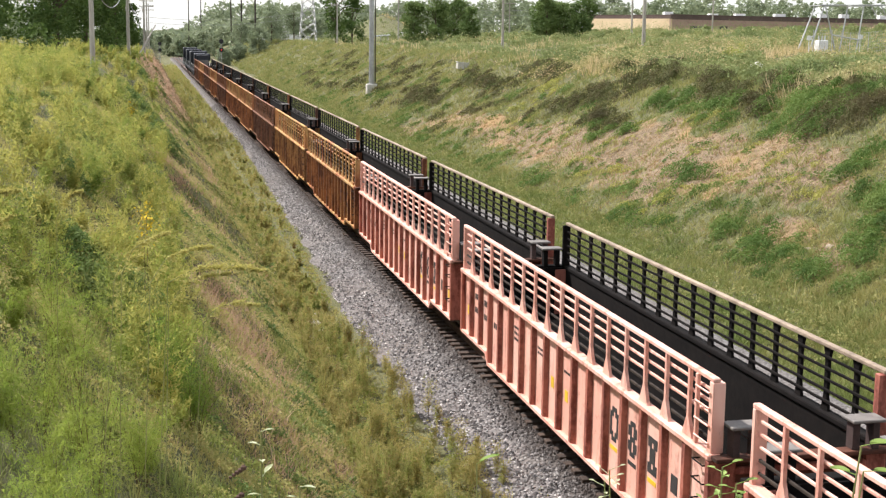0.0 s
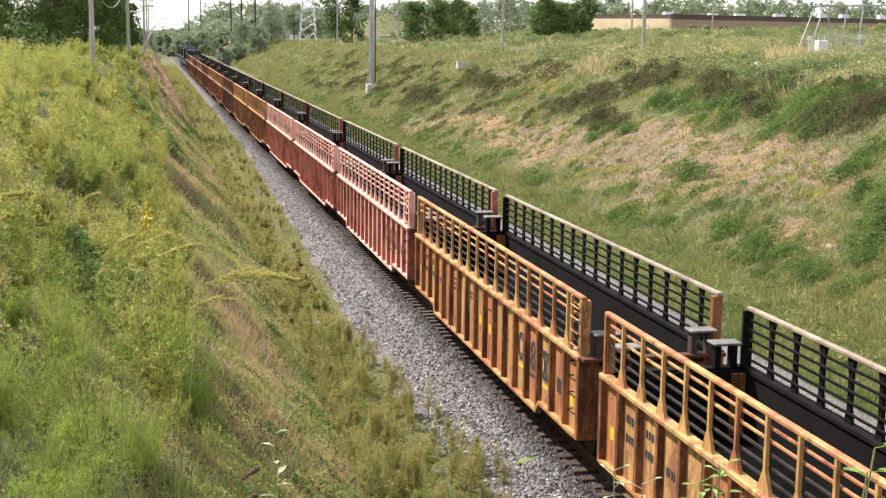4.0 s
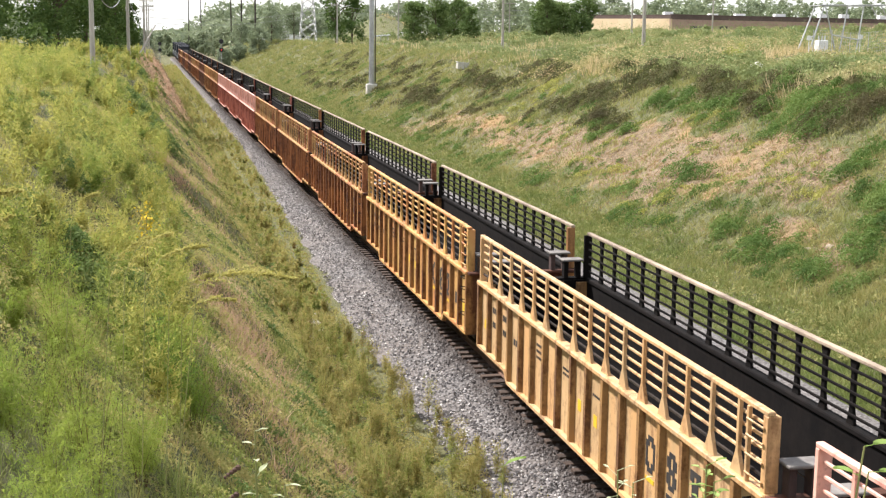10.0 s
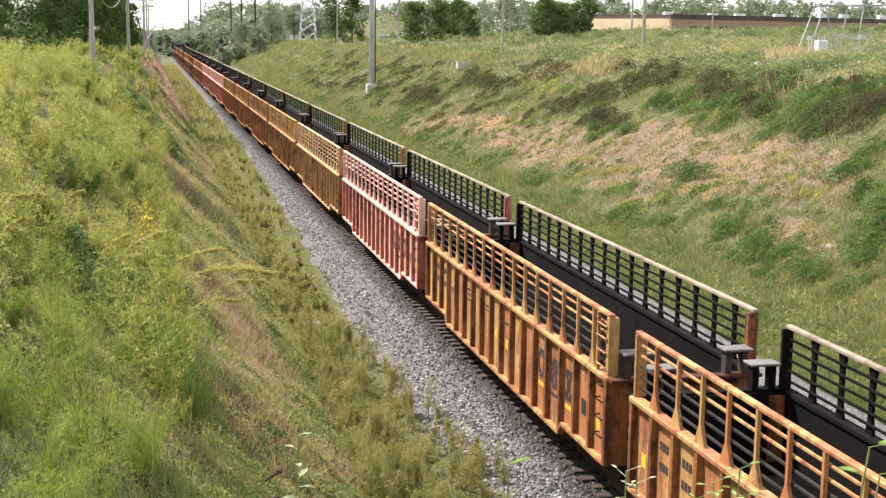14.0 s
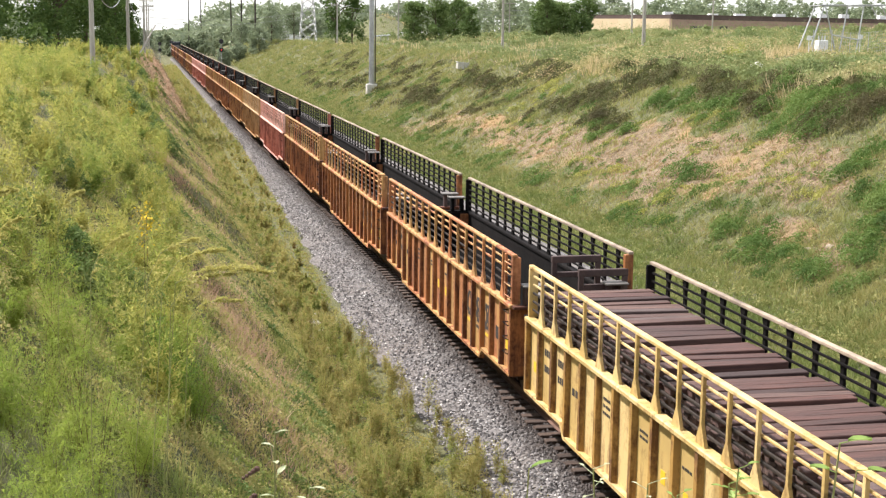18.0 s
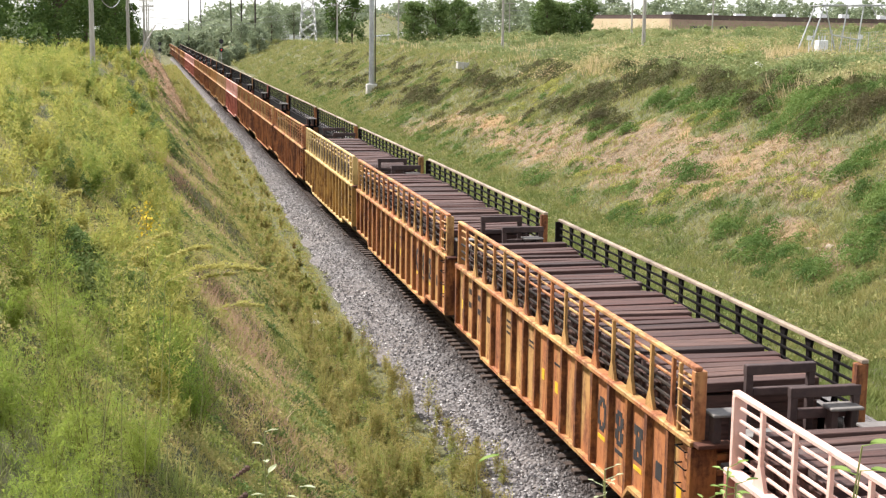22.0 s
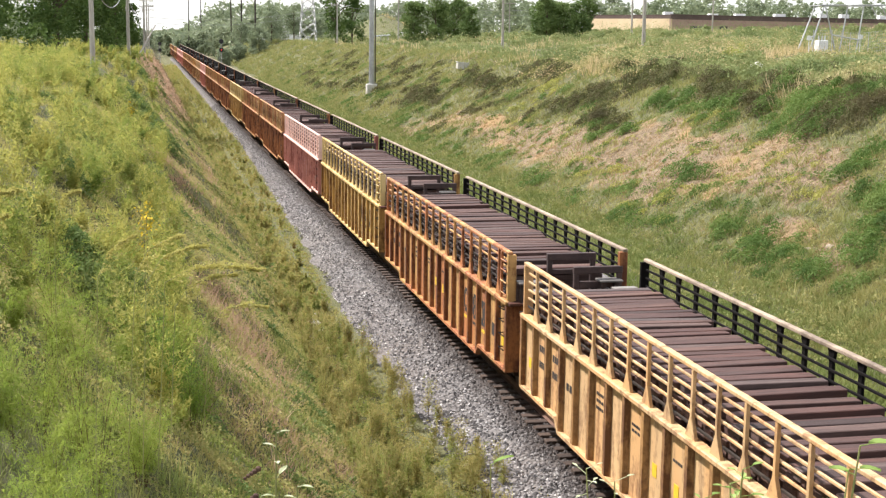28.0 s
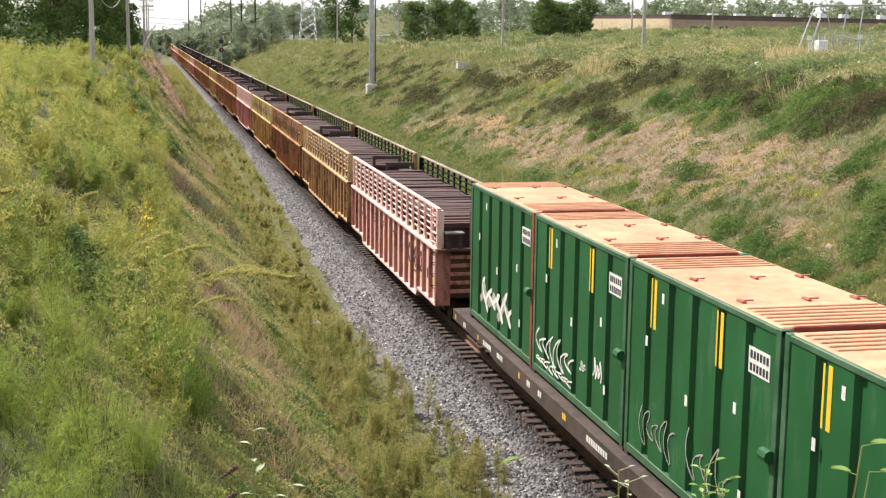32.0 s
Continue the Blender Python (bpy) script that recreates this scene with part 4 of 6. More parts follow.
def make_building():
    b = thing("warehouse", "long low warehouse with beige and brown brick walls", "building", at=pose(0, 0, 0))
    L1, L2, L3 = (121, 385), (133, 352), (262, 412)
    z0, z1 = 6.5, 13.9

    def wall(a, c, z0, z1, mat, name):
        bm = bms()
        d = Vector((c[0] - a[0], c[1] - a[1], 0))
        m = Matrix.Translation((a[0], a[1], 0)) @ Matrix.Rotation(math.atan2(d.y, d.x), 4, "Z")
        box(bm, 0, d.length, 0, 0.5, z0, z1)
        bmesh.ops.transform(bm, matrix=m, verts=bm.verts)
        return part(name, bm, mat, b), m, d.length
    wall(L1, L2, z0, z1 - 1.1, M_BEIGE, "wall")
    wall(L1, L2, z1 - 1.1, z1, M_ROOFD, "roof_edge")
    w, m, n = wall(L2, L3, z0, z1 - 1.3, M_BRICK, "wall")
    wall(L2, L3, z1 - 1.3, z1 + 0.1, M_ROOFD, "roof_edge")
    for i in range(9):
        bm = bms()
        x = 8 + i * 12.2
        box(bm, x, x + (3.4 if i % 3 else 5.0), -0.12, 0.03, z0 + 2.0, z0 + 4.4)
        bmesh.ops.transform(bm, matrix=m, verts=bm.verts)
        part("window", bm, M_GLASSD, b)
    bm = bms()
    bv = [bm.verts.new((*q, z1 - 0.2)) for q in (L1, L2, L3, (300, 470), (140, 450))]
    bm.faces.new(bv)
    g = bmesh.ops.extrude_face_region(bm, geom=bm.faces[:])
    bmesh.ops.translate(bm, verts=[v for v in g["geom"] if isinstance(v, bmesh.types.BMVert)], vec=(0, 0, 0.15))
    bmesh.ops.recalc_face_normals(bm, faces=bm.faces)
    part("roof", bm, M_ROOFD, b)
    r = random.Random(3)
    for i in range(8):
        bm = bms()
        x, y = 142 + i * 14 + r.uniform(-3, 3), 375 + i * 4.5
        box(bm, x, x + r.uniform(1.5, 3.5), y, y + 2, z1 - 0.1, z1 + r.uniform(0.8, 1.6), 0.05)
        part("roof_unit", bm, M_WHITE, b)


make_building()


def lattice(name, words, cat, x, y, h, base, top, arms, at_z, r=0.09):
    p = thing(name, words, cat, "lattice towers", at=pose(x, y, at_z))

    def half(z):
        return base + (top - base) * z / h
    levels = [h * (i / 11) ** 0.9 for i in range(12)]
    for sx, sy in ((-1, -1), (1, -1), (1, 1), (-1, 1)):
        bm = bms()
        rod(bm, (sx * base, sy * base, 0), (sx * top, sy * top, h), r, n=4)
        part("tower_leg", bm, M_STEELP, p)
    bm = bms()
    for a, b in zip(levels, levels[1:]):
        ha, hb = half(a), half(b)
        for (x0, y0), (x1, y1) in (((-1, -1), (1, -1)), ((1, -1), (1, 1)), ((1, 1), (-1, 1)), ((-1, 1), (-1, -1))):
            rod(bm, (x0 * ha, y0 * ha, a), (x1 * hb, y1 * hb, b), r * 0.6, n=4)
            rod(bm, (x1 * ha, y1 * ha, a), (x0 * hb, y0 * hb, b), r * 0.6, n=4)
    part("tower_bracing", bm, M_STEELP, p)
    for z in arms:
        bm = bms()
        for e in (-1, 1):
            rod(bm, (e * half(z), 0, z), (e * 5.0, 0, z + 0.4), r * 0.8, n=4)
            rod(bm, (e * half(z + 1.5), 0, z + 1.5), (e * 5.0, 0, z + 0.4), r * 0.8, n=4)
        part("tower_arm", bm, M_STEELP, p)


lattice("transmission_tower", "grey steel lattice transmission tower beyond the field", "tower", 30.8, 340, 24, 2.1, 0.4, (13, 16.5, 20), gz(30.8, 340) - 0.2, 0.12)
lattice("transmission_tower", "grey steel lattice transmission tower beyond the field", "tower", 33.4, 420, 8.5, 1.2, 0.45, (6.8,), gz(33.4, 420) - 0.2, 0.11)


def make_substation():
    z = gz(44, 100) - 0.1
    p = thing("substation_frame", "pale grey steel substation gantry with sloping legs", "gantry", at=pose(42.6, 100, z + 0.05))
    legs = [((0.0, 0, 0), (1.25, 0, 4.05)), ((2.55, 0.0, 0), (1.35, 0, 4.0)), ((0.5, 3, 0), (2.0, 3, 4.05)), ((4.25, 0, 0), (4.75, 0, 4.1)), ((4.4, 3, 0), (5.0, 3, 4.1))]
    for a, b in legs:
        bm = bms()
        rod(bm, a, b, 0.075, 0.065, 6)
        rod(bm, (a[0], a[1], -0.6), a, 0.1, n=6)
        part("leg", bm, M_STEELP, p)
    for a, b in (((0.9, 0, 4.1), (8.2, 0, 4.2)), ((1.6, 3, 4.1), (8.2, 3, 4.2)), ((2.1, 0, 1.75), (4.6, 0, 1.35)), ((1.3, 0, 4.1), (1.9, 3, 4.1)), ((4.75, 0, 4.1), (5.0, 3, 4.1)), ((0.4, 1, 1.45), (2.2, 3, 1.7))):
        bm = bms()
        rod(bm, a, b, 0.055, n=6)
        part("beam", bm, M_STEELP, p)
    bm = bms()
    for i in range(3):
        rod(bm, (5.4 + i * 0.9, 0, 4.12), (5.9 + i * 0.9, 0, 3.3), 0.05, n=6)
    part("insulators", bm, M_STEELP, p)
    tr = thing("transformer", "white electrical cabinet inside the substation fence", "cabinet", at=pose(44.4, 101.2, gz(44.4, 101.2) - 0.05))
    bm = bms()
    box(bm, -0.42, 0.42, -0.4, 0.4, 0, 1.25, 0.03)
    part("body", bm, M_WHITE, tr)
    bm = bms()
    for x in (-0.25, 0.05, 0.3):
        rod(bm, (x, 0, 1.24), (x, 0, 1.65), 0.07, 0.04, 6)
    part("bushings", bm, M_STEELP, tr)
    for x, zz in ((42.1, 1.0), (46.6, 1.25)):
        bm = bms()
        box(bm, x - 0.2, x + 0.2, 98.9, 98.93, gz(x, 99) + zz, gz(x, 99) + zz + 0.35)
        rod(bm, (x, 98.95, gz(x, 99) - 0.2), (x, 98.95, gz(x, 99) + zz + 0.4), 0.03, n=5)
        tagged(part("warning_sign", bm, M_WHITE), "small white warning sign on a fence post", "sign", "warning signs")
    f = thing("chain_link_fence", "grey chain-link fence round the substation", "fence", at=pose(0, 0, 0))
    y = 97.5
    px = [41.7 + 1.6 * i for i in range(10)]
    bm = bms()
    rod(bm, (0, 0, -0.2), (0, 0, 1.9), 0.03, n=6)
    me = bpy.data.meshes.new("fence_post")
    bm.to_mesh(me)
    bm.free()
    for x in px:
        link_mesh("fence_post", me, M_STEELP, f, at=pose(x, y, gz(x, y)))
    bm = bms()
    for a, b in zip(px, px[1:]):
        za, zb = gz(a, y), gz(b, y)
        for q in np.linspace(0.1, 1.85, 8):
            rod(bm, (a, y, za + q), (b, y, zb + q), 0.008, n=3)
        for i in range(8):
            t = i / 8
            rod(bm, (a + (b - a) * t, y, za + (zb - za) * t + 0.05), (a + (b - a) * t, y, za + (zb - za) * t + 1.85), 0.008, n=3)
    part("fence_mesh", bm, M_STEELP, f)


make_substation()

# small things in the field
bm = bms()
box(bm, -0.6, 0.6, -0.4, 0.4, -0.2, 0.45, 0.04)
box(bm, -0.68, 0.68, -0.46, 0.46, 0.45, 0.54, 0.02)
tagged(part("junction_box", bm, M_CONC, at=pose(23.4, 140, gz(23.4, 140) + 0.15, 0, 6, 0)), "small pale concrete junction box on the bank", "utility box")
for x, y, w, h in ((60, 330, 2.6, 2.0), (37.2, 420, 3.5, 2.2), (23.0, 420, 1.6, 1.8), (26.0, 420, 1.4, 1.8)):
    v = thing("parked_van", "white van parked beyond the field", "vehicle", "parked vehicles", at=pose(x, y, gz(x, y) - 0.02))
    bm = bms()
    prism(bm, [(-w, 0.35), (w, 0.35), (w, 1.1), (w * 0.62, h), (-w, h)], "y", -0.9, 0.9)
    part("body", bm, M_WHITE, v)
    bm = bms()
    box(bm, w * 0.1, w * 0.6, -0.93, -0.905, 1.15, h - 0.25)
    part("side_window", bm, M_GLASSD, v)
    for xx in (-w * 0.6, w * 0.6):
        bm = bms()
        rod(bm, (xx, -0.95, 0.35), (xx, 0.95, 0.35), 0.34, n=12)
        part("axle_wheels", bm, M_SIGNAL, v)
for a, b in (((34, 262), (38, 264)), ((39.5, 262), (46.5, 266)), ((47.5, 262), (51, 262))):
    bm = bms()
    rod(bm, (*a, gz(*a) + 1.35), (*b, gz(*b) + 1.35), 0.14, n=6)
    for t in (0.1, 0.5, 0.9):
        x, y = a[0] + (b[0] - a[0]) * t, a[1] + (b[1] - a[1]) * t
        rod(bm, (x, y, gz(x, y) - 0.2), (x, y, gz(x, y) + 1.35), 0.07, n=5)
    tagged(part("guard_rail", bm, M_WHITE), "white guard rail along a far road", "guard rail", "guard rails")


# ---- trees ----
M_LEAF_DARK = foliage("dark_tree_leaves", [(58, 78, 40), (84, 106, 54), (116, 134, 72)], 0.3, 0.4, trans=0.3)
M_LEAF_MID = foliage("tree_leaves", [(78, 100, 58), (106, 126, 72), (136, 150, 94)], 0.2, 0.4, trans=0.25)
# distance haze is mixed into the pale colours of the far leaves
M_LEAF_FAR = foliage("haze_tinted_leaves", [(122, 136, 110), (144, 154, 124), (166, 172, 144)], 0.03, 0.35, trans=0.2)


def leaf_quads(r, c, size, up=0.35):
    """One small four-sided leaf or leaf cluster at each centre."""
    n = len(c)
    nor = r.normal(size=(n, 3))
    nor[:, 2] = np.abs(nor[:, 2]) + up
    nor /= np.linalg.norm(nor, axis=1)[:, None]
    t = np.cross(nor, r.normal(size=(n, 3)))
    t /= np.linalg.norm(t, axis=1)[:, None] + 1e-9
    b = np.cross(nor, t)
    s = size * r.uniform(0.6, 1.4, n)
    s1, s2 = s[:, None], (s * r.uniform(0.35, 0.7, n))[:, None]
    bend = nor * s1 * 0.18
    v = np.stack([c - t * s1 - bend, c - b * s2 + bend, c + t * s1 - bend, c + b * s2 + bend], 1)
    return v.reshape(-1, 3), np.arange(4 * n).reshape(-1, 4)


def crown_points(r, n, h, rad, z0, lobes):
    """Points near the skins of many lobes that make up an uneven crown."""
    out = []
    for i in range(lobes):
        a, q = r.uniform(0, 6.28), r.uniform(0, 1)
        z = z0 + (h - z0) * r.uniform(0.05, 0.88)
        rr = rad * (0.75 if z < z0 + 0.7 * (h - z0) else 0.45) * math.sqrt(q)
        c = np.array([rr * math.cos(a), rr * math.sin(a), z])
        s = rad * r.uniform(0.28, 0.5)
        k = n // lobes
        d = r.normal(size=(k, 3))
        d /= np.linalg.norm(d, axis=1)[:, None]
        out.append(c + d * (s * r.uniform(0.55, 1.08, k))[:, None] * np.array([1, 1, 0.8]))
    return np.concatenate(out)


def tree(x, y, h, rad, material, seed, n=2600, leaf=0.22, words="leafy green tree at the edge of the field", low=0.16, sink=0.1):
    r = np.random.RandomState(seed)
    t = thing("tree", words, "tree", "trees", at=pose(x, y, gz(x, y) - sink, 0, 0, r.uniform(0, 360)))
    bm = bms()
    rod(bm, (0, 0, 0), (0.1, 0, h * 0.45), 0.035 * h * 0.55, 0.02 * h * 0.55, 8)
    rod(bm, (0.1, 0, h * 0.43), (0, 0.1, h * 0.85), 0.02 * h * 0.55, 0.006 * h, 6)
    for i in range(7):
        a = r.uniform(0, 6.28)
        z = h * r.uniform(0.2, 0.55)
        rod(bm, (0.06, 0, z), (rad * 0.6 * math.cos(a), rad * 0.6 * math.sin(a), z + h * r.uniform(0.12, 0.3)), 0.008 * h, 0.003 * h, 5)
    part("trunk", bm, M_BARK, t)
    v, f = leaf_quads(r, crown_points(r, n, h, rad, h * low, 26), leaf)
    link_mesh("crown", np_mesh("crown", v, f), material, t)
    return t


DENSE = "tall dark green tree in a dense wood on the bank"
for i, (x, y, h, rad) in enumerate(((-27, 97, 15, 4.6), (-21, 108, 15, 4.4), (-17.5, 126, 16, 4.2), (-32, 112, 16, 5.2), (-24, 128, 17, 5.2), (-15.2, 150, 13, 3.6), (-19.5, 150, 17, 4.8), (-13.4, 190, 12, 3.0), (-17, 178, 17, 4.4), (-14.8, 215, 13, 3.6), (-38, 120, 17, 5.4), (-28, 150, 18, 5.4), (-13.0, 240, 11, 2.6))):
    tree(x, y, h, rad, M_LEAF_DARK, 20 + i, 4600, 0.2, DENSE, 0.06)
for i, (x, y, h, rad) in enumerate(((27.0, 262, 15, 3.6), (31.0, 268, 12, 3.2), (36.5, 232, 8.0, 2.6), (40.0, 230, 8.4, 3.0), (44.2, 234, 8.6, 3.0), (48.0, 238, 7.0, 2.4), (52.5, 205, 8.6, 2.5), (55.5, 208, 7.0, 2.6), (58.5, 205, 7.4, 2.7), (54.0, 210, 6.6, 2.6))):
    tree(x, y, h, rad, M_LEAF_MID if i > 1 else M_LEAF_DARK, 60 + i, 2600, 0.24, low=0.06)
# distant trees, with haze in their leaf colour
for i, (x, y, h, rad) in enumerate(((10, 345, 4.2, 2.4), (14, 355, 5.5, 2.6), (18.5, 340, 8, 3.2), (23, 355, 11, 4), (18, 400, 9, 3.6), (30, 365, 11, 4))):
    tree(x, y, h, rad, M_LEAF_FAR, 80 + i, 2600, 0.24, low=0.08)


def far_woods():
    r = np.random.RandomState(9)
    vs, fs, n0 = [], [], 0
    for i in range(460):
        near = i >= 370
        d = r.uniform(425, 560) if near else r.uniform(560, 800)
        u = r.uniform(-0.05, 0.13) if near else r.uniform(-0.23, 0.66)
        x, y = -9.9 + d * u, d
        h = r.uniform(12, 16.5) * (1 + 0.12 * math.sin(u * 30)) + d * 0.004
        h *= max(0.2, float(step(0.0, 0.06, np.array(u)))) if u > -0.05 else 1.0
        h *= 1 + 0.3 * float(step(0.3, 0.36, np.array(u))) * (1 - 0.45 * float(step(0.44, 0.46, np.array(u)) * (1 - step(0.5, 0.52, np.array(u)))))
        if near:
            h = max(2.5, r.uniform(6.6, 8.5) - gz(x, y)) if u < 0.035 else r.uniform(7, 11)
        rad = r.uniform(4.5, 8) * min(1, max(0.45, h / 11))
        c = crown_points(r, 200, h, rad, 0.6, 12) + np.array([x, y, float(ground_z(np.array([x]), np.array([y]))[0])])
        v, f = leaf_quads(r, c, 1.05)
        vs.append(v)
        fs.append(f + n0)
        n0 += len(v)
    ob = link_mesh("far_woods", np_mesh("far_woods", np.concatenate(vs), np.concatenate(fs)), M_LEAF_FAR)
    tagged(ob, "haze-tinted green woods along the far horizon", "woods", kind="stuff")


far_woods()


# ---- plants ----
M_FEATHER = foliage("feathery_green_leaves", [(90, 120, 48), (122, 146, 60), (152, 164, 76), (128, 148, 62), (170, 168, 92)], 0.5, 0.08, trans=0.55)
M_FEATHERY = foliage("feathery_yellow_leaves", [(92, 116, 54), (132, 146, 68), (176, 170, 92), (114, 134, 62), (188, 168, 106)], 0.5, 0.1, trans=0.55)
M_FEATHER2 = foliage("olive_weed_leaves", [(100, 122, 58), (138, 146, 76), (168, 154, 98), (122, 138, 66), (190, 150, 116)], 0.9, 0.22, trans=0.55)
M_GRASS = foliage("bank_grass", [(98, 114, 64), (130, 138, 80), (162, 156, 102), (120, 132, 74), (190, 168, 128)], 0.35, 0.12, trans=0.3)
M_GRASSN = foliage("near_bank_herb_leaves", [(112, 128, 66), (146, 152, 84), (180, 168, 112), (132, 146, 76), (204, 176, 138)], 0.5, 0.12, trans=0.45)
M_LUSH = foliage("lush_grass", [(98, 114, 62), (122, 132, 74), (158, 150, 96)], 0.35, 0.2, trans=0.3)
M_DRY = foliage("dry_grass", [(154, 126, 104), (186, 156, 130), (208, 180, 152)], 0.5, 0.22, trans=0.5)
M_DRYF = foliage("tan_bank_grass", [(134, 112, 82), (164, 138, 102), (190, 162, 124)], 0.4, 0.2, trans=0.4)
M_PALE = foliage("pale_straw_weeds", [(152, 150, 98), (188, 174, 124), (206, 186, 148), (168, 164, 104)], 0.2, 0.22, trans=0.35)
M_SHRUB = foliage("dark_shrub_leaves", [(74, 78, 48), (102, 94, 66), (88, 94, 54), (120, 106, 80)], 0.7, 0.12, trans=0.3)
M_SHRUBG = foliage("green_shrub_leaves", [(72, 98, 48), (98, 122, 60), (126, 144, 80)], 0.6, 0.14, trans=0.35)
M_SHRUBY = foliage("yellow_green_leaves", [(134, 142, 76), (166, 166, 90), (186, 174, 108)], 0.6, 0.16, trans=0.35)
M_SHRUBN = foliage("bank_shrub_leaves", [(80, 102, 54), (106, 126, 68), (138, 148, 88)], 0.5, 0.2, trans=0.35)
M_SHRUBF = foliage("field_shrub_leaves", [(104, 122, 76), (134, 144, 92), (172, 164, 114)], 0.12, 0.1, trans=0.3)
M_STEMG = plain("olive_stem", (104, 108, 58), (146, 144, 88), 8, 0.8)
M_STEM = plain("brown_stem", (74, 58, 40), (112, 92, 62), 8, 0.8)


def blades(r, p, h, w, per, lean=0.45):
    """Tufts of grass: per blades at each point."""
    p, h, w = np.repeat(p, per, 0), np.repeat(h, per), np.repeat(w, per)
    n = len(p)
    a = r.uniform(0, 6.283, n)
    d = np.stack([np.cos(a), np.sin(a), np.zeros(n)], -1)
    side = np.stack([-d[:, 1], d[:, 0], np.zeros(n)], -1)
    hh = h * r.uniform(0.5, 1.2, n)
    ln = hh * lean * r.uniform(0.1, 1.3, n)
    base = p + d * (w * r.uniform(0, 4, n))[:, None]
    mid = base + d * (ln * 0.4)[:, None] + np.stack([0 * hh, 0 * hh, hh * 0.62], -1)
    tip = base + d * ln[:, None] + np.stack([0 * hh, 0 * hh, hh], -1)
    sw = side * (w / 2)[:, None]
    v = np.stack([base - sw, base + sw, mid + sw * 0.7, tip, mid - sw * 0.7], 1).reshape(-1, 3)
    i = 5 * np.arange(n)[:, None]
    f = np.concatenate([i + np.array([[0, 1, 2]]), i + np.array([[0, 2, 4]]), i + np.array([[4, 2, 3]])])
    return v, f


def thin_blades(r, p, h, w, per, lean=0.5):
    """Far tufts: one slim triangle for each blade."""
    p, h, w = np.repeat(p, per, 0), np.repeat(h, per), np.repeat(w, per)
    n = len(p)
    a, q = r.uniform(0, 6.283, n), r.uniform(0, 6.283, n)
    hh = h * r.uniform(0.45, 1.2, n)
    base = p + np.stack([np.cos(q), np.sin(q), 0 * q], -1) * (h * r.uniform(0, 0.9, n))[:, None]
    base[:, 2] = ground_z(base[:, 0], base[:, 1]) - 0.02
    side = np.stack([-np.sin(a), np.cos(a), 0 * a], -1) * (w / 2)[:, None]
    tip = base + np.stack([np.cos(q) * hh * lean * r.uniform(0, 1.4, n), np.sin(q) * hh * lean * r.uniform(0, 1.4, n), hh], -1)
    return np.stack([base - side, base + side, tip], 1).reshape(-1, 3), np.arange(3 * n).reshape(-1, 3)


def region(r, n, y0, y1, lo, hi, keep=None, power=1.0):
    """Points on the ground between lo(y) and hi(y), denser near the camera."""
    u = r.rand(n)
    if power == 1.0:
        y = y0 * (y1 / y0) ** u
    else:
        q = 1 - power
        y = (y0 ** q + u * (y1 ** q - y0 ** q)) ** (1 / q)
    a, b = lo(y), np.minimum(hi(y), 0.64 * y - 9.0)
    x = a + (b - a) * r.rand(n)
    ok = b > a
    if keep is not None:
        ok &= r.rand(n) < keep(x, y)
    x, y = x[ok], y[ok]
    return np.stack([x, y, ground_z(x, y) - 0.02], -1)


def stuff(name, v, f, m, words, cat):
    return tagged(link_mesh(name, np_mesh(name, v, f), m), words, cat, kind="stuff")


def yard(x, y):
    """The mown ground before the substation."""
    return 1 - step(0.6, 1.2, ((x - 45) / 10) ** 2 + ((y - 93) / 11) ** 2)


def const(c):
    return lambda y: np.full_like(y, c)


def fluffy(x, y):
    """Where dry grass heads stand on the near bank."""
    return sum(k * np.exp(-((x - cx) / a) ** 2 - ((y - cy) / c) ** 2) for cx, cy, a, c, k in ((-7.9, 34, 0.7, 3.0, 0.7), (-7.6, 29, 0.5, 2.0, 0.4), (-8.3, 57, 1.0, 6, 0.45), (-6.4, 78, 0.5, 4, 0.4)))


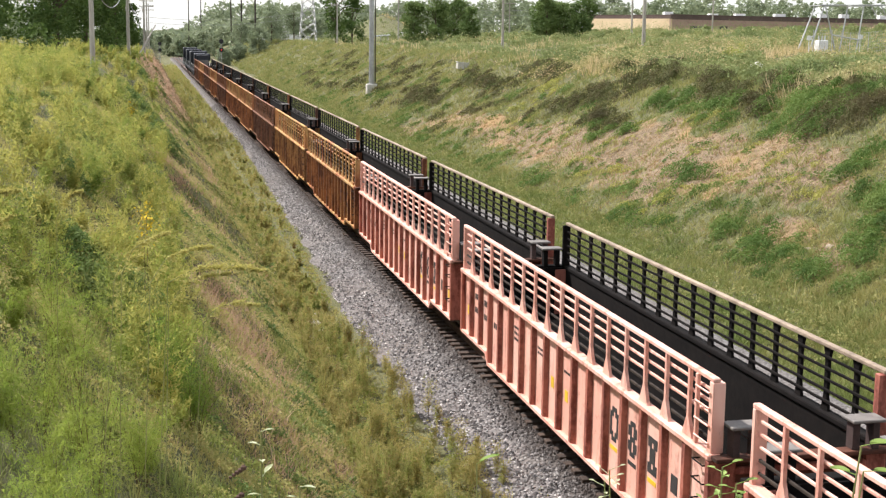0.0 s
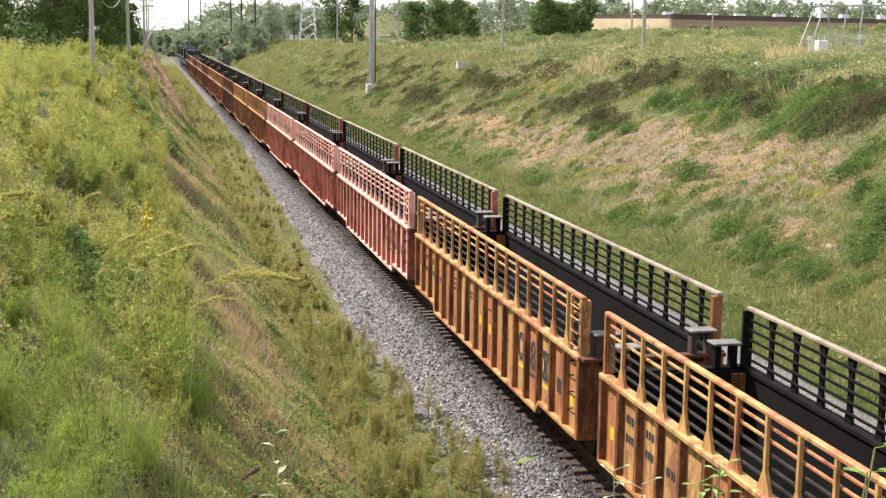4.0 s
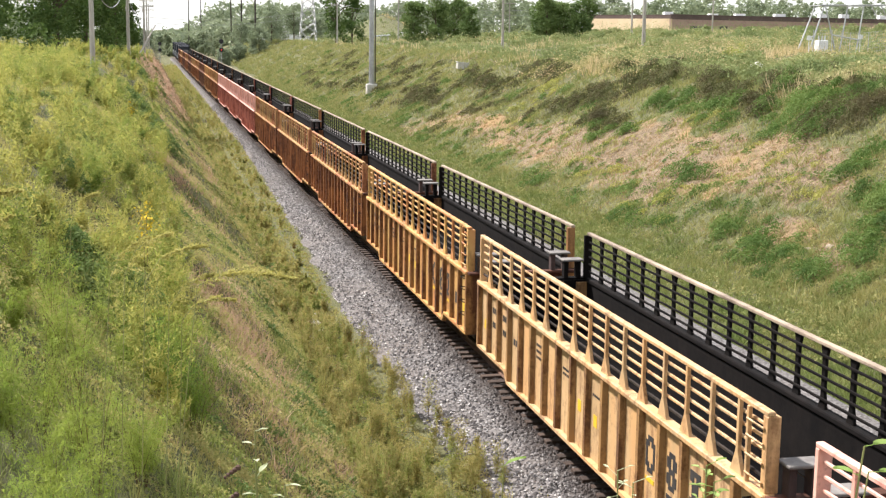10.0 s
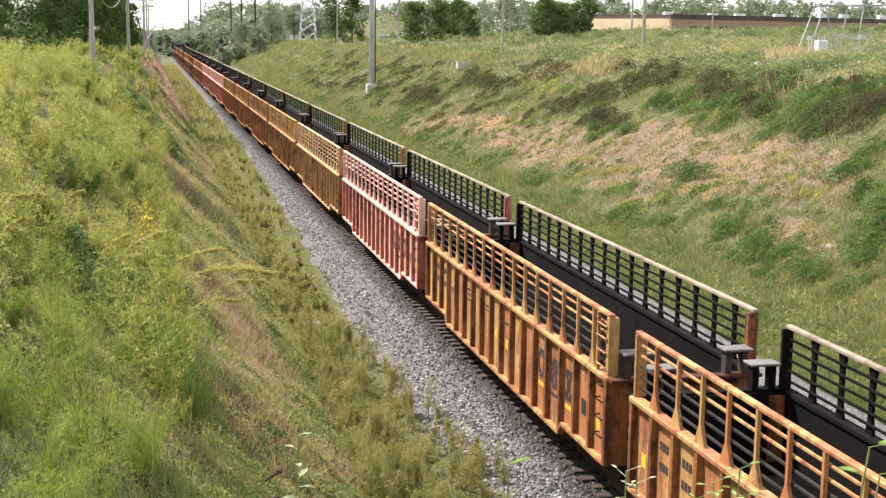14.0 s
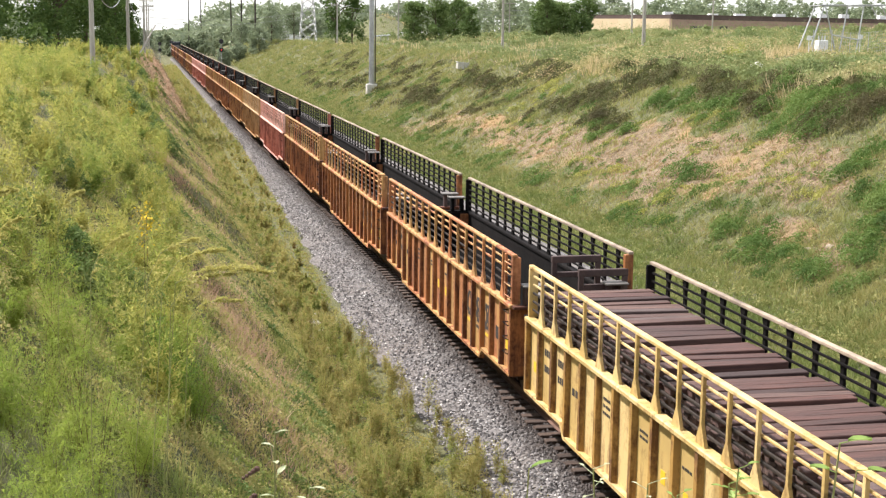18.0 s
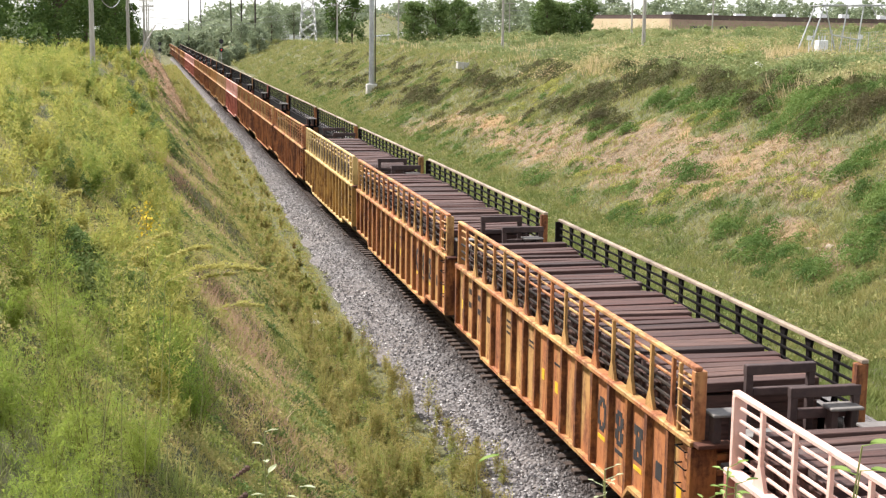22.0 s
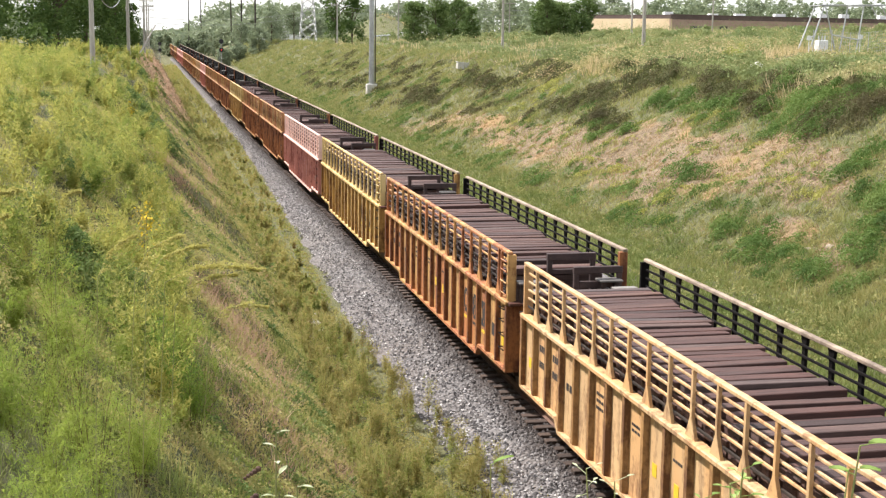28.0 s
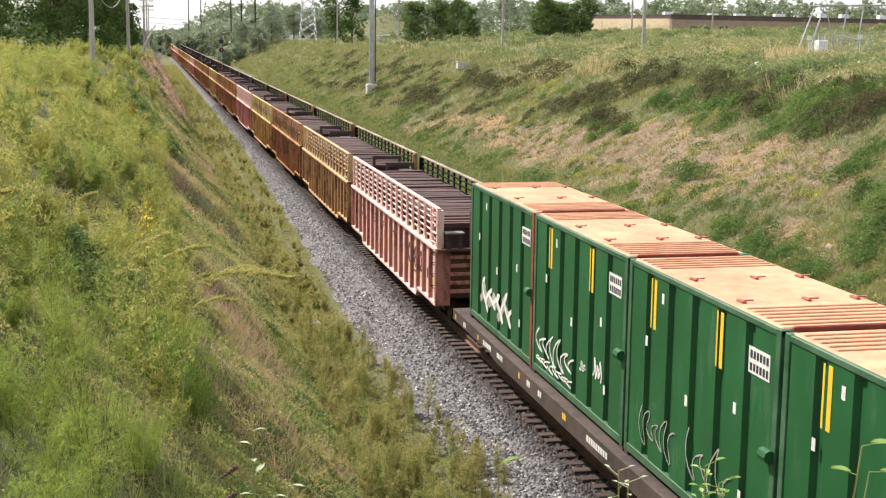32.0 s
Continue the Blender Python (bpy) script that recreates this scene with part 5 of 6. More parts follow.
def grass():
    r = np.random.RandomState(21)
    toe = lambda y: 12.6 + 0.5 * waves(y * 0, y, 25, 3)
    # right bank
    p = region(r, 15000, 34, 420, lambda y: toe(y) - 0.4, const(27.0), lambda x, y: 1 - 0.9 * bare(x, y))
    n = len(p)
    v, f = thin_blades(r, p, r.uniform(0.12, 0.42, n) * (1 + p[:, 1] / 300), 0.025 + p[:, 1] * 0.0005, 8, 0.9)
    stuff("bank_grass", v, f, M_GRASS, "mixed green and straw-coloured grass on the far bank", "grass")
    p = region(r, 10000, 28, 260, const(7.6), lambda y: toe(y) + 0.6)
    n = len(p)
    v, f = thin_blades(r, p, r.uniform(0.15, 0.4, n), 0.025 + p[:, 1] * 0.0005, 8, 0.8)
    stuff("lush_grass", v, f, M_LUSH, "lush yellow-green grass beside the ballast", "grass")
    p = region(r, 6000, 40, 200, lambda y: toe(y) + 0.5, const(26.0), lambda x, y: 0.12 + 0.88 * bare(x, y))
    n = len(p)
    v, f = thin_blades(r, p, r.uniform(0.08, 0.26, n), 0.02 + p[:, 1] * 0.0004, 7, 1.0)
    stuff("dry_grass", v, f, M_DRYF, "thin dry tan grass on the bare patches", "grass")
    # the field on top
    p = region(r, 17000, 52, 360, const(25.5), const(150.0), power=1.1)
    n = len(p)
    tall = 0.55 + 0.35 * waves(p[:, 0], p[:, 1], 22, 41)
    v, f = thin_blades(r, p, (1 - 0.75 * yard(p[:, 0], p[:, 1])) * np.clip(tall, 0.25, 1.2) * r.uniform(0.6, 1.2, n), 0.04 + p[:, 1] * 0.0006, 8, 0.6)
    stuff("field_weeds", v, f, M_SHRUBF, "tall green weeds over the field", "weeds")
    p = region(r, 8000, 60, 300, const(24.5), const(130.0), lambda x, y: step(0.1, 0.7, waves(x, y, 30, 43)))
    n = len(p)
    v, f = thin_blades(r, p, r.uniform(0.5, 1.1, n), 0.04 + p[:, 1] * 0.0006, 8, 0.4)
    stuff("field_dry_weeds", v, f, M_PALE, "patches of dry straw-coloured weeds in the field", "weeds")
    # left bank
    p = region(r, 14000, 16, 260, lambda y: np.where(y < 40, -15.0, -18.0), const(-4.1), lambda x, y: (1 - 0.95 * bare(x, y)), power=1.15)
    n = len(p)
    v, f = thin_blades(r, p, r.uniform(0.1, 0.3, n), 0.011 + p[:, 1] * 0.0004, 10, 0.5)
    stuff("bank_grass", v, f, M_GRASSN, "green and olive grass on the near bank", "grass")
    p = region(r, 14000, 17, 120, const(-9.6), const(-4.3), lambda x, y: 0.35 * step(0.1, 0.6, waves(x, y, 7, 45)))
    n = len(p)
    v, f = thin_blades(r, p, r.uniform(0.1, 0.3, n), 0.008 + p[:, 1] * 0.0004, 10, 1.2)
    stuff("dry_grass", v, f, M_DRY, "dry pinkish-tan seed grass on the near bank", "grass")
    p = region(r, 16000, 22, 110, const(-10.5), const(-5.2), lambda x, y: fluffy(x, y) * step(-0.4, 0.4, waves(x, y, 2.2, 82)), power=1.2)
    n = len(p)
    v, f = thin_blades(r, p, r.uniform(0.25, 0.6, n), 0.007 + p[:, 1] * 0.0003, 12, 0.7)
    stuff("dry_grass", v, f, M_DRY, "tall fluffy pinkish-tan dry grass on the near bank", "grass")
    p = region(r, 2600, 3.5, 17, lambda y: -13.0 - 0.1 * y, const(-7.0), power=0.8)
    n = len(p)
    v, f = blades(r, p, r.uniform(0.2, 0.5, n), 0.012 + 0 * p[:, 1], 9, 0.8)
    stuff("bank_grass", v, f, M_LUSH, "green grass under the foreground weeds", "grass")
    p = region(r, 9000, 17, 140, const(-6.6), const(-4.2), lambda x, y: step(-0.2, 0.4, waves(x, y, 9, 46)))
    n = len(p)
    v, f = thin_blades(r, p, r.uniform(0.12, 0.3, n), 0.01 + p[:, 1] * 0.0004, 9, 0.6)
    stuff("lush_grass", v, f, M_LUSH, "fresh green grass in the ditch", "grass")


grass()


def herbs():
    """Small leaves lying over the ground in uneven cushions."""
    r = np.random.RandomState(77)

    def layer(p, size, height, m, words):
        z = ground_z(p[:, 0], p[:, 1])
        cushion = np.clip(0.5 + 0.7 * waves(p[:, 0], p[:, 1], 1.9, 78) + 0.5 * waves(p[:, 0], p[:, 1], 0.8, 79), 0.05, 1.5)
        c = np.stack([p[:, 0], p[:, 1], z + height * (1 - 0.8 * yard(p[:, 0], p[:, 1])) * cushion * r.uniform(0.3, 1.0, len(p)) * (1 + p[:, 1] / 150)], -1)
        v, f = leaf_quads(r, c, size + p[:, 1] * size * 0.012, 0.6)
        stuff("herbs", v, f, m, words, "herbs")
    green = lambda x, y: (1 - 0.95 * bare(x, y)) * step(-0.9, 0.1, waves(x, y, 6, 80) + 0.5 * waves(x, y, 2.2, 81))
    layer(region(r, 150000, 15, 130, const(-12.0), const(-3.9), lambda x, y: np.maximum(green(x, y), 0.75 * (1 - bare(x, y))), 1.3), 0.024, 0.26, M_GRASSN, "low mixed herbs over the near bank and ditch")
    layer(region(r, 80000, 20, 340, const(-5.8), lambda y: ballast_edge(y) + 0.1, None, 1.15), 0.022, 0.22, M_FEATHER2, "olive herbs in the ditch beside the ballast")
    layer(region(r, 130000, 18, 125, const(-11.5), const(-5.2), lambda x, y: 0.6 * fluffy(x, y) * step(-0.5, 0.3, waves(x, y, 2.5, 82)), 1.3), 0.02, 0.5, M_DRY, "fluffy pinkish-tan dry grass heads on the near bank")
    layer(region(r, 100000, 34, 260, const(8.6), const(27.5), lambda x, y: green(x, y) * (1 - 0.8 * step(0.3, 1.2, x - band_top(y)) * step(112, 104, y) * step(0, 1, 200 - y)), 1.2), 0.034, 0.25, M_GRASS, "low mixed herbs over the far bank")
    layer(region(r, 30000, 34, 200, const(12.0), const(24.0), lambda x, y: 0.25 * bare(x, y) + 0.5 * step(0.2, 0.7, waves(x, y, 11, 83)), 1.2), 0.03, 0.16, M_DRYF, "thin dry tan herbs over the far bank")
    layer(region(r, 26000, 100, 205, const(-11.5), const(-5.4), lambda x, y: step(0.1, 0.5, bare(x, y)), 1.0), 0.03, 0.4, M_DRY, "dry tan grass on the bare end of the near bank")
    layer(region(r, 62000, 52, 330, const(25.0), const(120.0), None, 1.1), 0.032, 0.7, M_SHRUBF, "dense mixed weeds over the field")
    crest = lambda x, y: np.exp(-((y - np.interp(x, [23, 26, 36, 60], [112, 105, 104, 98])) / 11) ** 2) * step(-0.6, 0.2, waves(x, y, 8, 84))
    layer(region(r, 70000, 75, 135, const(23.0), const(60.0), crest, 1.0), 0.035, 0.75, M_PALE, "pale straw weeds along the top of the far bank")


herbs()


def feathery(r, bases, hs, stems, sprigs, leaf, spread=0.55, per=5, slim=0.13):
    """Bushy weeds of arching stems set with fine sprigs."""
    out_v, stems_v = [], []
    for b, h in zip(bases, hs):
        az = r.uniform(0, 6.283, stems)
        ln = spread * r.uniform(0.15, 1.0, stems)
        hh = h * r.uniform(0.65, 1.1, stems)
        d = np.stack([np.cos(az), np.sin(az), 0 * az], -1)
        t = np.sort(r.uniform(0.22, 1.0, (stems, sprigs)), 1)

        def at(t):
            return b + d[:, None] * (ln * hh)[:, None, None] * (t ** 1.6)[..., None] + np.stack([0 * t, 0 * t, hh[:, None] * (t - 0.22 * (ln[:, None]) * t ** 2)], -1)
        c = at(t)
        sa = r.uniform(0, 6.283, (stems, sprigs))
        sd = np.stack([np.cos(sa), np.sin(sa), r.uniform(0.0, 0.9, sa.shape)], -1)
        sl = (hh[:, None] * 0.2 * (1.12 - t * 0.85))[..., None]
        q = np.linspace(0.2, 1.0, per)
        pts = c[:, :, None] + sd[:, :, None] * sl[:, :, None] * q[None, None, :, None]
        pts = pts.reshape(-1, 3) + r.normal(0, 0.012 * h, (stems * sprigs * per, 3))
        n = len(pts)
        a = r.normal(size=(n, 3))
        a[:, 2] += 0.35
        a /= np.linalg.norm(a, axis=1)[:, None]
        out = pts - (b + np.array([0, 0, 0.45 * h]))
        out /= np.linalg.norm(out, axis=1)[:, None] + 1e-9
        s = np.cross(a, out + np.array([0, 0, 0.7]) + r.normal(0, 0.4, (n, 3)))
        s /= np.linalg.norm(s, axis=1)[:, None] + 1e-9
        le = leaf * r.uniform(0.6, 1.5, n)[:, None]
        out_v.append(np.stack([pts - s * le * slim, pts + s * le * slim, pts + a * le], 1))
        w = 0.002 + 0.002 * h
        for k in range(stems):
            tt = np.array([0.0, 0.35, 0.7, 1.0])
            line = at(np.tile(tt, (stems, 1)))[k] if k % 3 == 0 else None
            if line is not None:
                sv = np.array([w, 0, 0]) * np.array([[1.0], [0.8], [0.55], [0.2]])
                stems_v.append(np.concatenate([line - sv, line + sv]))
    v = np.concatenate(out_v).reshape(-1, 3)
    f = np.arange(len(v)).reshape(-1, 3)
    sv = np.concatenate(stems_v)
    m = len(stems_v)
    q = np.array([(0, 4, 5), (0, 5, 1), (1, 5, 6), (1, 6, 2), (2, 6, 7), (2, 7, 3)])
    sf = (q[None] + 8 * np.arange(m)[:, None, None]).reshape(-1, 3)
    return v, f, sv, sf


def weeds():
    r = np.random.RandomState(33)
    # foreground thicket on the fill
    p1 = region(r, 122, 4.2, 20, lambda y: -12.8 - 0.12 * y, lambda y: np.interp(y, [4, 8, 14, 20], [-9.9, -9.65, -9.15, -8.9]), power=0.8)
    v, f, sv, sf = feathery(r, p1, r.uniform(0.6, 1.8, len(p1)), 16, 36, 0.036, per=8, slim=0.085)
    stuff("feathery_weeds", v, f, M_FEATHER, "thicket of feathery fresh green weeds in the foreground", "weeds")
    stuff("weed_stems", sv, sf, M_STEM, "thin brown stems of the foreground weeds", "weeds")
    p2 = region(r, 330, 18, 75, lambda y: -15.0 - 0.03 * y, lambda y: -9.2 + 0 * y, power=0.8)
    px, py = r.uniform(-14.6, -11.4, 40), r.uniform(60, 80, 40)
    p2 = np.concatenate([p2, np.stack([px, py, ground_z(px, py) - 0.02], -1)])
    v, f, sv, sf = feathery(r, p2, r.uniform(0.5, 1.8, len(p2)), 12, 22, 0.07, per=4)
    stuff("feathery_weeds", v, f, M_FEATHERY, "feathery yellow-green weeds over the bank", "weeds")
    p3 = region(r, 320, 60, 200, lambda y: -26.0 + 0 * y, lambda y: -9.0 + 0 * y, lambda x, y: 1 - bare(x, y))
    v, f, sv, sf = feathery(r, p3, r.uniform(0.6, 1.6, len(p3)), 8, 14, 0.15, per=4)
    stuff("feathery_weeds", v, f, M_FEATHERY, "feathery yellow-green weeds along the top of the bank", "weeds")
    # slender weeds along the ballast edge
    p4 = region(r, 240, 21, 42, lambda y: -6.2 + 0.03 * (y - 20), lambda y: np.interp(y, [21, 28, 36, 42], [-2.5, -2.75, -3.5, -4.0]), power=1.2)
    v, f, sv, sf = feathery(r, p4, r.uniform(0.45, 1.15, len(p4)), 8, 20, 0.05, 0.25, per=4)
    stuff("slender_weeds", v, f, M_FEATHER2, "slender olive and rust-tinged weeds along the edge of the ballast", "weeds")
    stuff("weed_stems", sv, sf, M_STEM, "thin dark stems of the weeds beside the ballast", "weeds")
    p5 = region(r, 420, 42, 320, lambda y: -5.6 + 0 * y, lambda y: ballast_edge(y) - 0.15, lambda x, y: 1 - bare(x, y))
    v, f, sv, sf = feathery(r, p5, r.uniform(0.35, 0.8, len(p5)), 6, 12, 0.09, 0.4, per=4)
    stuff("slender_weeds", v, f, M_FEATHER2, "low olive weeds along the ditch", "weeds")


weeds()


def clump(r, x, y, rad, h, n, leaf):
    """A low bush of several rounded lobes, its leaves lying on the lobes' skins."""
    pts, outs = [], []
    lobes = 9
    for i in range(lobes):
        a, q = r.uniform(0, 6.28), rad * 0.8 * math.sqrt(r.rand())
        s = rad * r.uniform(0.28, 0.52)
        k = max(6, n // lobes)
        d = r.normal(size=(k, 3))
        d[:, 2] = np.abs(d[:, 2]) * 1.15 - 0.25
        d /= np.linalg.norm(d, axis=1)[:, None]
        lift = h * (1 - (q / rad) ** 2) * r.uniform(0.3, 0.62)
        c = d * (s * r.uniform(0.78, 1.1, k))[:, None] * np.array([1, 1, min(1.25, h / rad * 0.9)])
        pts.append(c + np.array([x + q * math.cos(a), y + q * math.sin(a), lift]))
        outs.append(d)
    p, o = np.concatenate(pts), np.concatenate(outs)
    p[:, 2] = np.maximum(p[:, 2], 0.02) + ground_z(p[:, 0], p[:, 1])
    m = len(p)
    nor = o + r.normal(0, 0.42, (m, 3)) + np.array([0, 0, 0.15])
    nor /= np.linalg.norm(nor, axis=1)[:, None]
    t = np.cross(nor, r.normal(size=(m, 3)))
    t /= np.linalg.norm(t, axis=1)[:, None] + 1e-9
    bt = np.cross(nor, t)
    s1 = (leaf * r.uniform(0.6, 1.4, m))[:, None]
    s2 = s1 * r.uniform(0.4, 0.75, m)[:, None]
    v = np.stack([p - t * s1, p - bt * s2 + nor * s1 * 0.2, p + t * s1, p + bt * s2 + nor * s1 * 0.2], 1)
    return v.reshape(-1, 3), np.arange(4 * m).reshape(-1, 4)


# plant cover of the far bank: middle (x, y), then two half spans (x, y) of each patch
DARK_PATCH = [(19.8, 95.9, 0.6, -3.7, -0.3, -0.9), (21.9, 93.1, 0.5, -3.9, -0.8, -2.3), (23.4, 90.8, 0.3, -4.4, -0.8, -2.2), (25.0, 88.4, 0.3, -3.3, -0.9, -2.4), (19.8, 83.9, 0.5, -2.9, -0.5, -1.3), (24.3, 74.7, 0.1, -3.0, -1.1, -2.6), (23.5, 68.7, 0.6, -2.0, -0.6, -1.4), (25.7, 69.6, 0.3, -3.4, -0.9, -1.8), (24.0, 60.9, 0.1, -2.9, -0.6, -1.2), (25.4, 60.2, 0.2, -1.0, -1.6, -2.8), (22.6, 58.9, 0.5, -2.0, -0.5, -0.9), (24.6, 114.2, 0.5, -6.3, -0.8, -2.6), (27.6, 101.0, -0.4, -2.0, -0.6, -1.4), (21.4, 121.8, 1.0, -6.9, -0.4, -1.7), (18.0, 135.3, 0.0, -5.9, -0.8, -3.9)]
GREEN_PATCH = [(22.6, 79.2, 0.2, -2.2, -0.8, -2.1), (22.1, 62.0, -0.1, -2.7, -0.9, -1.8), (20.1, 51.4, 0.2, -1.3, -1.0, -1.7), (18.3, 47.6, 0.1, -0.9, -0.9, -1.7), (16.3, 44.3, 0.3, -0.7, -0.8, -1.5), (14.3, 42.9, 0.4, -1.3, -0.6, -1.2), (15.2, 52.9, 0.6, -1.4, -0.5, -1.1), (14.2, 48.0, 0.5, -1.4, -0.6, -1.3), (16.9, 63.1, 0.4, -1.0, -0.4, -0.9), (18.9, 80.4, 0.2, -2.6, -0.5, -1.6), (22.1, 54.3, 0.3, -0.8, -0.6, -1.0), (22.1, 72.5, 0.3, -2.6, -0.6, -1.4)]
LUSH_PATCH = [(13.6, 129.0, 1.2, -7.5, -0.7, -3.8), (13.4, 107.2, 0.9, -5.5, -0.6, -3.0), (13.4, 91.1, 1.0, -3.2, -0.6, -2.5), (13.2, 79.8, 0.9, -2.6, -0.5, -1.8), (13.0, 70.8, 0.6, -2.3, -0.3, -0.8), (13.0, 61.3, 0.9, -2.2, -0.4, -1.2), (13.6, 176.0, 1.3, -8.1, -0.5, -10.3)]
YELLOW_PATCH = [(22.6, 103.5, 0.3, -5.4, -0.6, -1.8), (19.7, 103.3, 0.4, -2.0, -0.4, -1.4), (16.0, 73.8, 1.1, -2.7, -0.5, -1.6), (14.2, 61.2, 0.5, -2.2, -0.4, -1.1), (21.3, 71.6, 0.2, -1.8, -0.4, -0.9), (18.2, 52.3, 0.4, -1.2, -0.4, -0.8)]


def shrubs():
    r = np.random.RandomState(55)

    def group(name, spots, m, words):
        vs, fs, n0 = [], [], 0
        for x, y, rad, h, n, leaf in spots:
            if (abs(x - 31.2) < 2.2 and 80 < y < 88) or yard(x, y) > 0.3:
                continue
            v, f = clump(r, x, y, rad, h, n, leaf)
            vs.append(v)
            fs.append(f + n0)
            n0 += len(v)
        stuff(name, np.concatenate(vs), np.concatenate(fs), m, words, "shrubs")

    def mound(x, y, rad, h, fill=1.0):
        leaf = 0.02 + y * 0.00042
        return (x, y, rad, h, int(min(2400, fill * 1.15 * rad * (rad + h) / leaf ** 2)), leaf)

    def patch(rows, each, lo, hi, tall, fill=1.0):
        out = []
        for cx, cy, ux, uy, vx, vy in rows:
            n = max(4, int(each * abs(ux * vy - uy * vx) + 0.5 * each * (math.hypot(ux, uy) + math.hypot(vx, vy))))
            for k in range(n):
                a, b = r.uniform(-1, 1), r.uniform(-1, 1)
                x, y = cx + a * ux + b * vx + r.normal(0, 0.25), cy + a * uy + b * vy + r.normal(0, 0.4)
                q = r.uniform(lo, hi) * (1.15 - 0.4 * max(abs(a), abs(b)))
                out.append(mound(max(x, 12.9), y, q, q * r.uniform(*tall), fill))
        return out

    spots = patch(DARK_PATCH, 1.9, 0.6, 1.25, (0.7, 1.15))
    for k in range(60):
        yy = r.uniform(60, 104)
        spots.append(mound(r.uniform(25.5, 31), yy, r.uniform(0.6, 1.3), r.uniform(0.5, 1.1)))
    for k in range(80):
        yy = r.uniform(105, 230)
        spots.append(mound(r.uniform(14.5, 23.5), yy, r.uniform(0.6, 1.4), r.uniform(0.5, 1.0)))
    group("dark_shrubs", spots, M_SHRUB, "low dark olive shrubs along the upper bank")
    spots = patch(GREEN_PATCH, 2.2, 0.5, 1.1, (0.7, 1.1))
    for k in range(70):
        yy = r.uniform(44, 66)
        xx = r.uniform(13.0, 16.5)
        if bare(np.array(xx), np.array(yy)) < 0.35:
            spots.append(mound(xx, yy, r.uniform(0.3, 0.7), r.uniform(0.25, 0.5), 0.8))
    for k in range(60):
        xx, yy = r.uniform(23, 28), r.uniform(47, 72)
        spots.append(mound(xx, yy, r.uniform(0.6, 1.2), r.uniform(0.6, 1.2)))
    for k in range(130):
        yy = 60 * (260 / 60) ** r.rand()
        xx = 12.9 + 9 * r.rand() ** 1.2
        if bare(np.array(xx), np.array(yy)) < 0.25:
            spots.append(mound(xx, yy, r.uniform(0.4, 1.2), r.uniform(0.3, 0.8)))
    for k in range(90):
        yy = r.uniform(54, 104)
        xx = r.uniform(band_foot(yy), band_top(yy))
        spots.append(mound(xx, yy, r.uniform(0.2, 0.5), r.uniform(0.15, 0.35), 0.6))
    group("green_shrubs", spots, M_SHRUBG, "fresh green shrubs on the bank")
    spots = patch(LUSH_PATCH, 1.4, 0.5, 1.1, (0.3, 0.6), 0.6)
    group("lush_weeds", spots, M_SHRUBG, "lush low green weeds at the foot of the far bank")
    spots = patch(YELLOW_PATCH, 1.8, 0.35, 0.8, (0.5, 0.9), 0.8)
    for k in range(46):
        yy = r.uniform(55, 100)
        xx = r.uniform(band_foot(yy), band_top(yy))
        spots.append(mound(xx, yy, r.uniform(0.2, 0.55), r.uniform(0.15, 0.4), 0.6))
    for k in range(10):
        spots.append(mound(36.0 + r.normal(0, 0.5), 99 + r.normal(0, 0.8), r.uniform(0.5, 0.8), r.uniform(1.2, 1.9), 0.8))
    group("yellow_weeds", spots, M_SHRUBY, "bright yellow-green weeds on the far bank")
    spots = []
    for k in range(330):
        yy = 58 * (300 / 58) ** r.rand()
        xx = r.uniform(27, min(120, 0.6 * yy - 5) if 0.6 * yy - 5 > 28 else 29)
        spots.append((xx, yy, r.uniform(0.9, 2.4), r.uniform(0.7, 1.7), 330, 0.05 + yy * 0.0006))
    group("field_shrubs", spots, M_SHRUBF, "scattered mid-green shrubs in the field")
    spots = []
    for x, y, n, sp in ((-9.6, 75.5, 14, 1.0), (-10.2, 80, 10, 1.0), (-8.9, 72, 7, 0.9), (-13, 70, 8, 2.5), (-15, 90, 10, 4), (-11, 48, 8, 1.6), (-12, 34, 7, 1.6), (-10.6, 24, 7, 0.9), (-10.6, 140, 14, 6.0), (-11.5, 110, 8, 4.0)):
        for k in range(n):
            spots.append(mound(x + r.normal(0, sp * 0.6), y + r.normal(0, sp * 1.4), r.uniform(0.5, 1.0), r.uniform(0.5, 0.95)))
    for k in range(200):
        yy = 17 * (150 / 17) ** r.rand()
        xx = r.uniform(-8.4, -4.5) + 0.5 * math.sin(yy * 1.7)
        if fluffy(xx, yy) < 0.4:
            spots.append(mound(xx, yy, r.uniform(0.2, 0.6), r.uniform(0.12, 0.4), 0.7))
    group("bank_shrubs", spots, M_SHRUBN, "dark leafy shrubs among the weeds on the near bank")


shrubs()


def rock(x, y, s, seed, words="pale weathered rock lying on the bank", dz=0.0):
    r = np.random.RandomState(seed)
    bm = bms()
    bmesh.ops.create_icosphere(bm, subdivisions=2, radius=s)
    for v in bm.verts:
        q = noise.noise(v.co * (1.6 / s) + Vector((seed, 0, 0)))
        v.co *= 1 + 0.55 * q
        v.co.z *= 0.6
    tagged(part("rock", bm, M_CONC if x < 0 or x > 30 else M_STONE, at=pose(x, y, gz(x, y) + dz, 0, 0, r.uniform(0, 360))), words, "rock", "pale rocks")


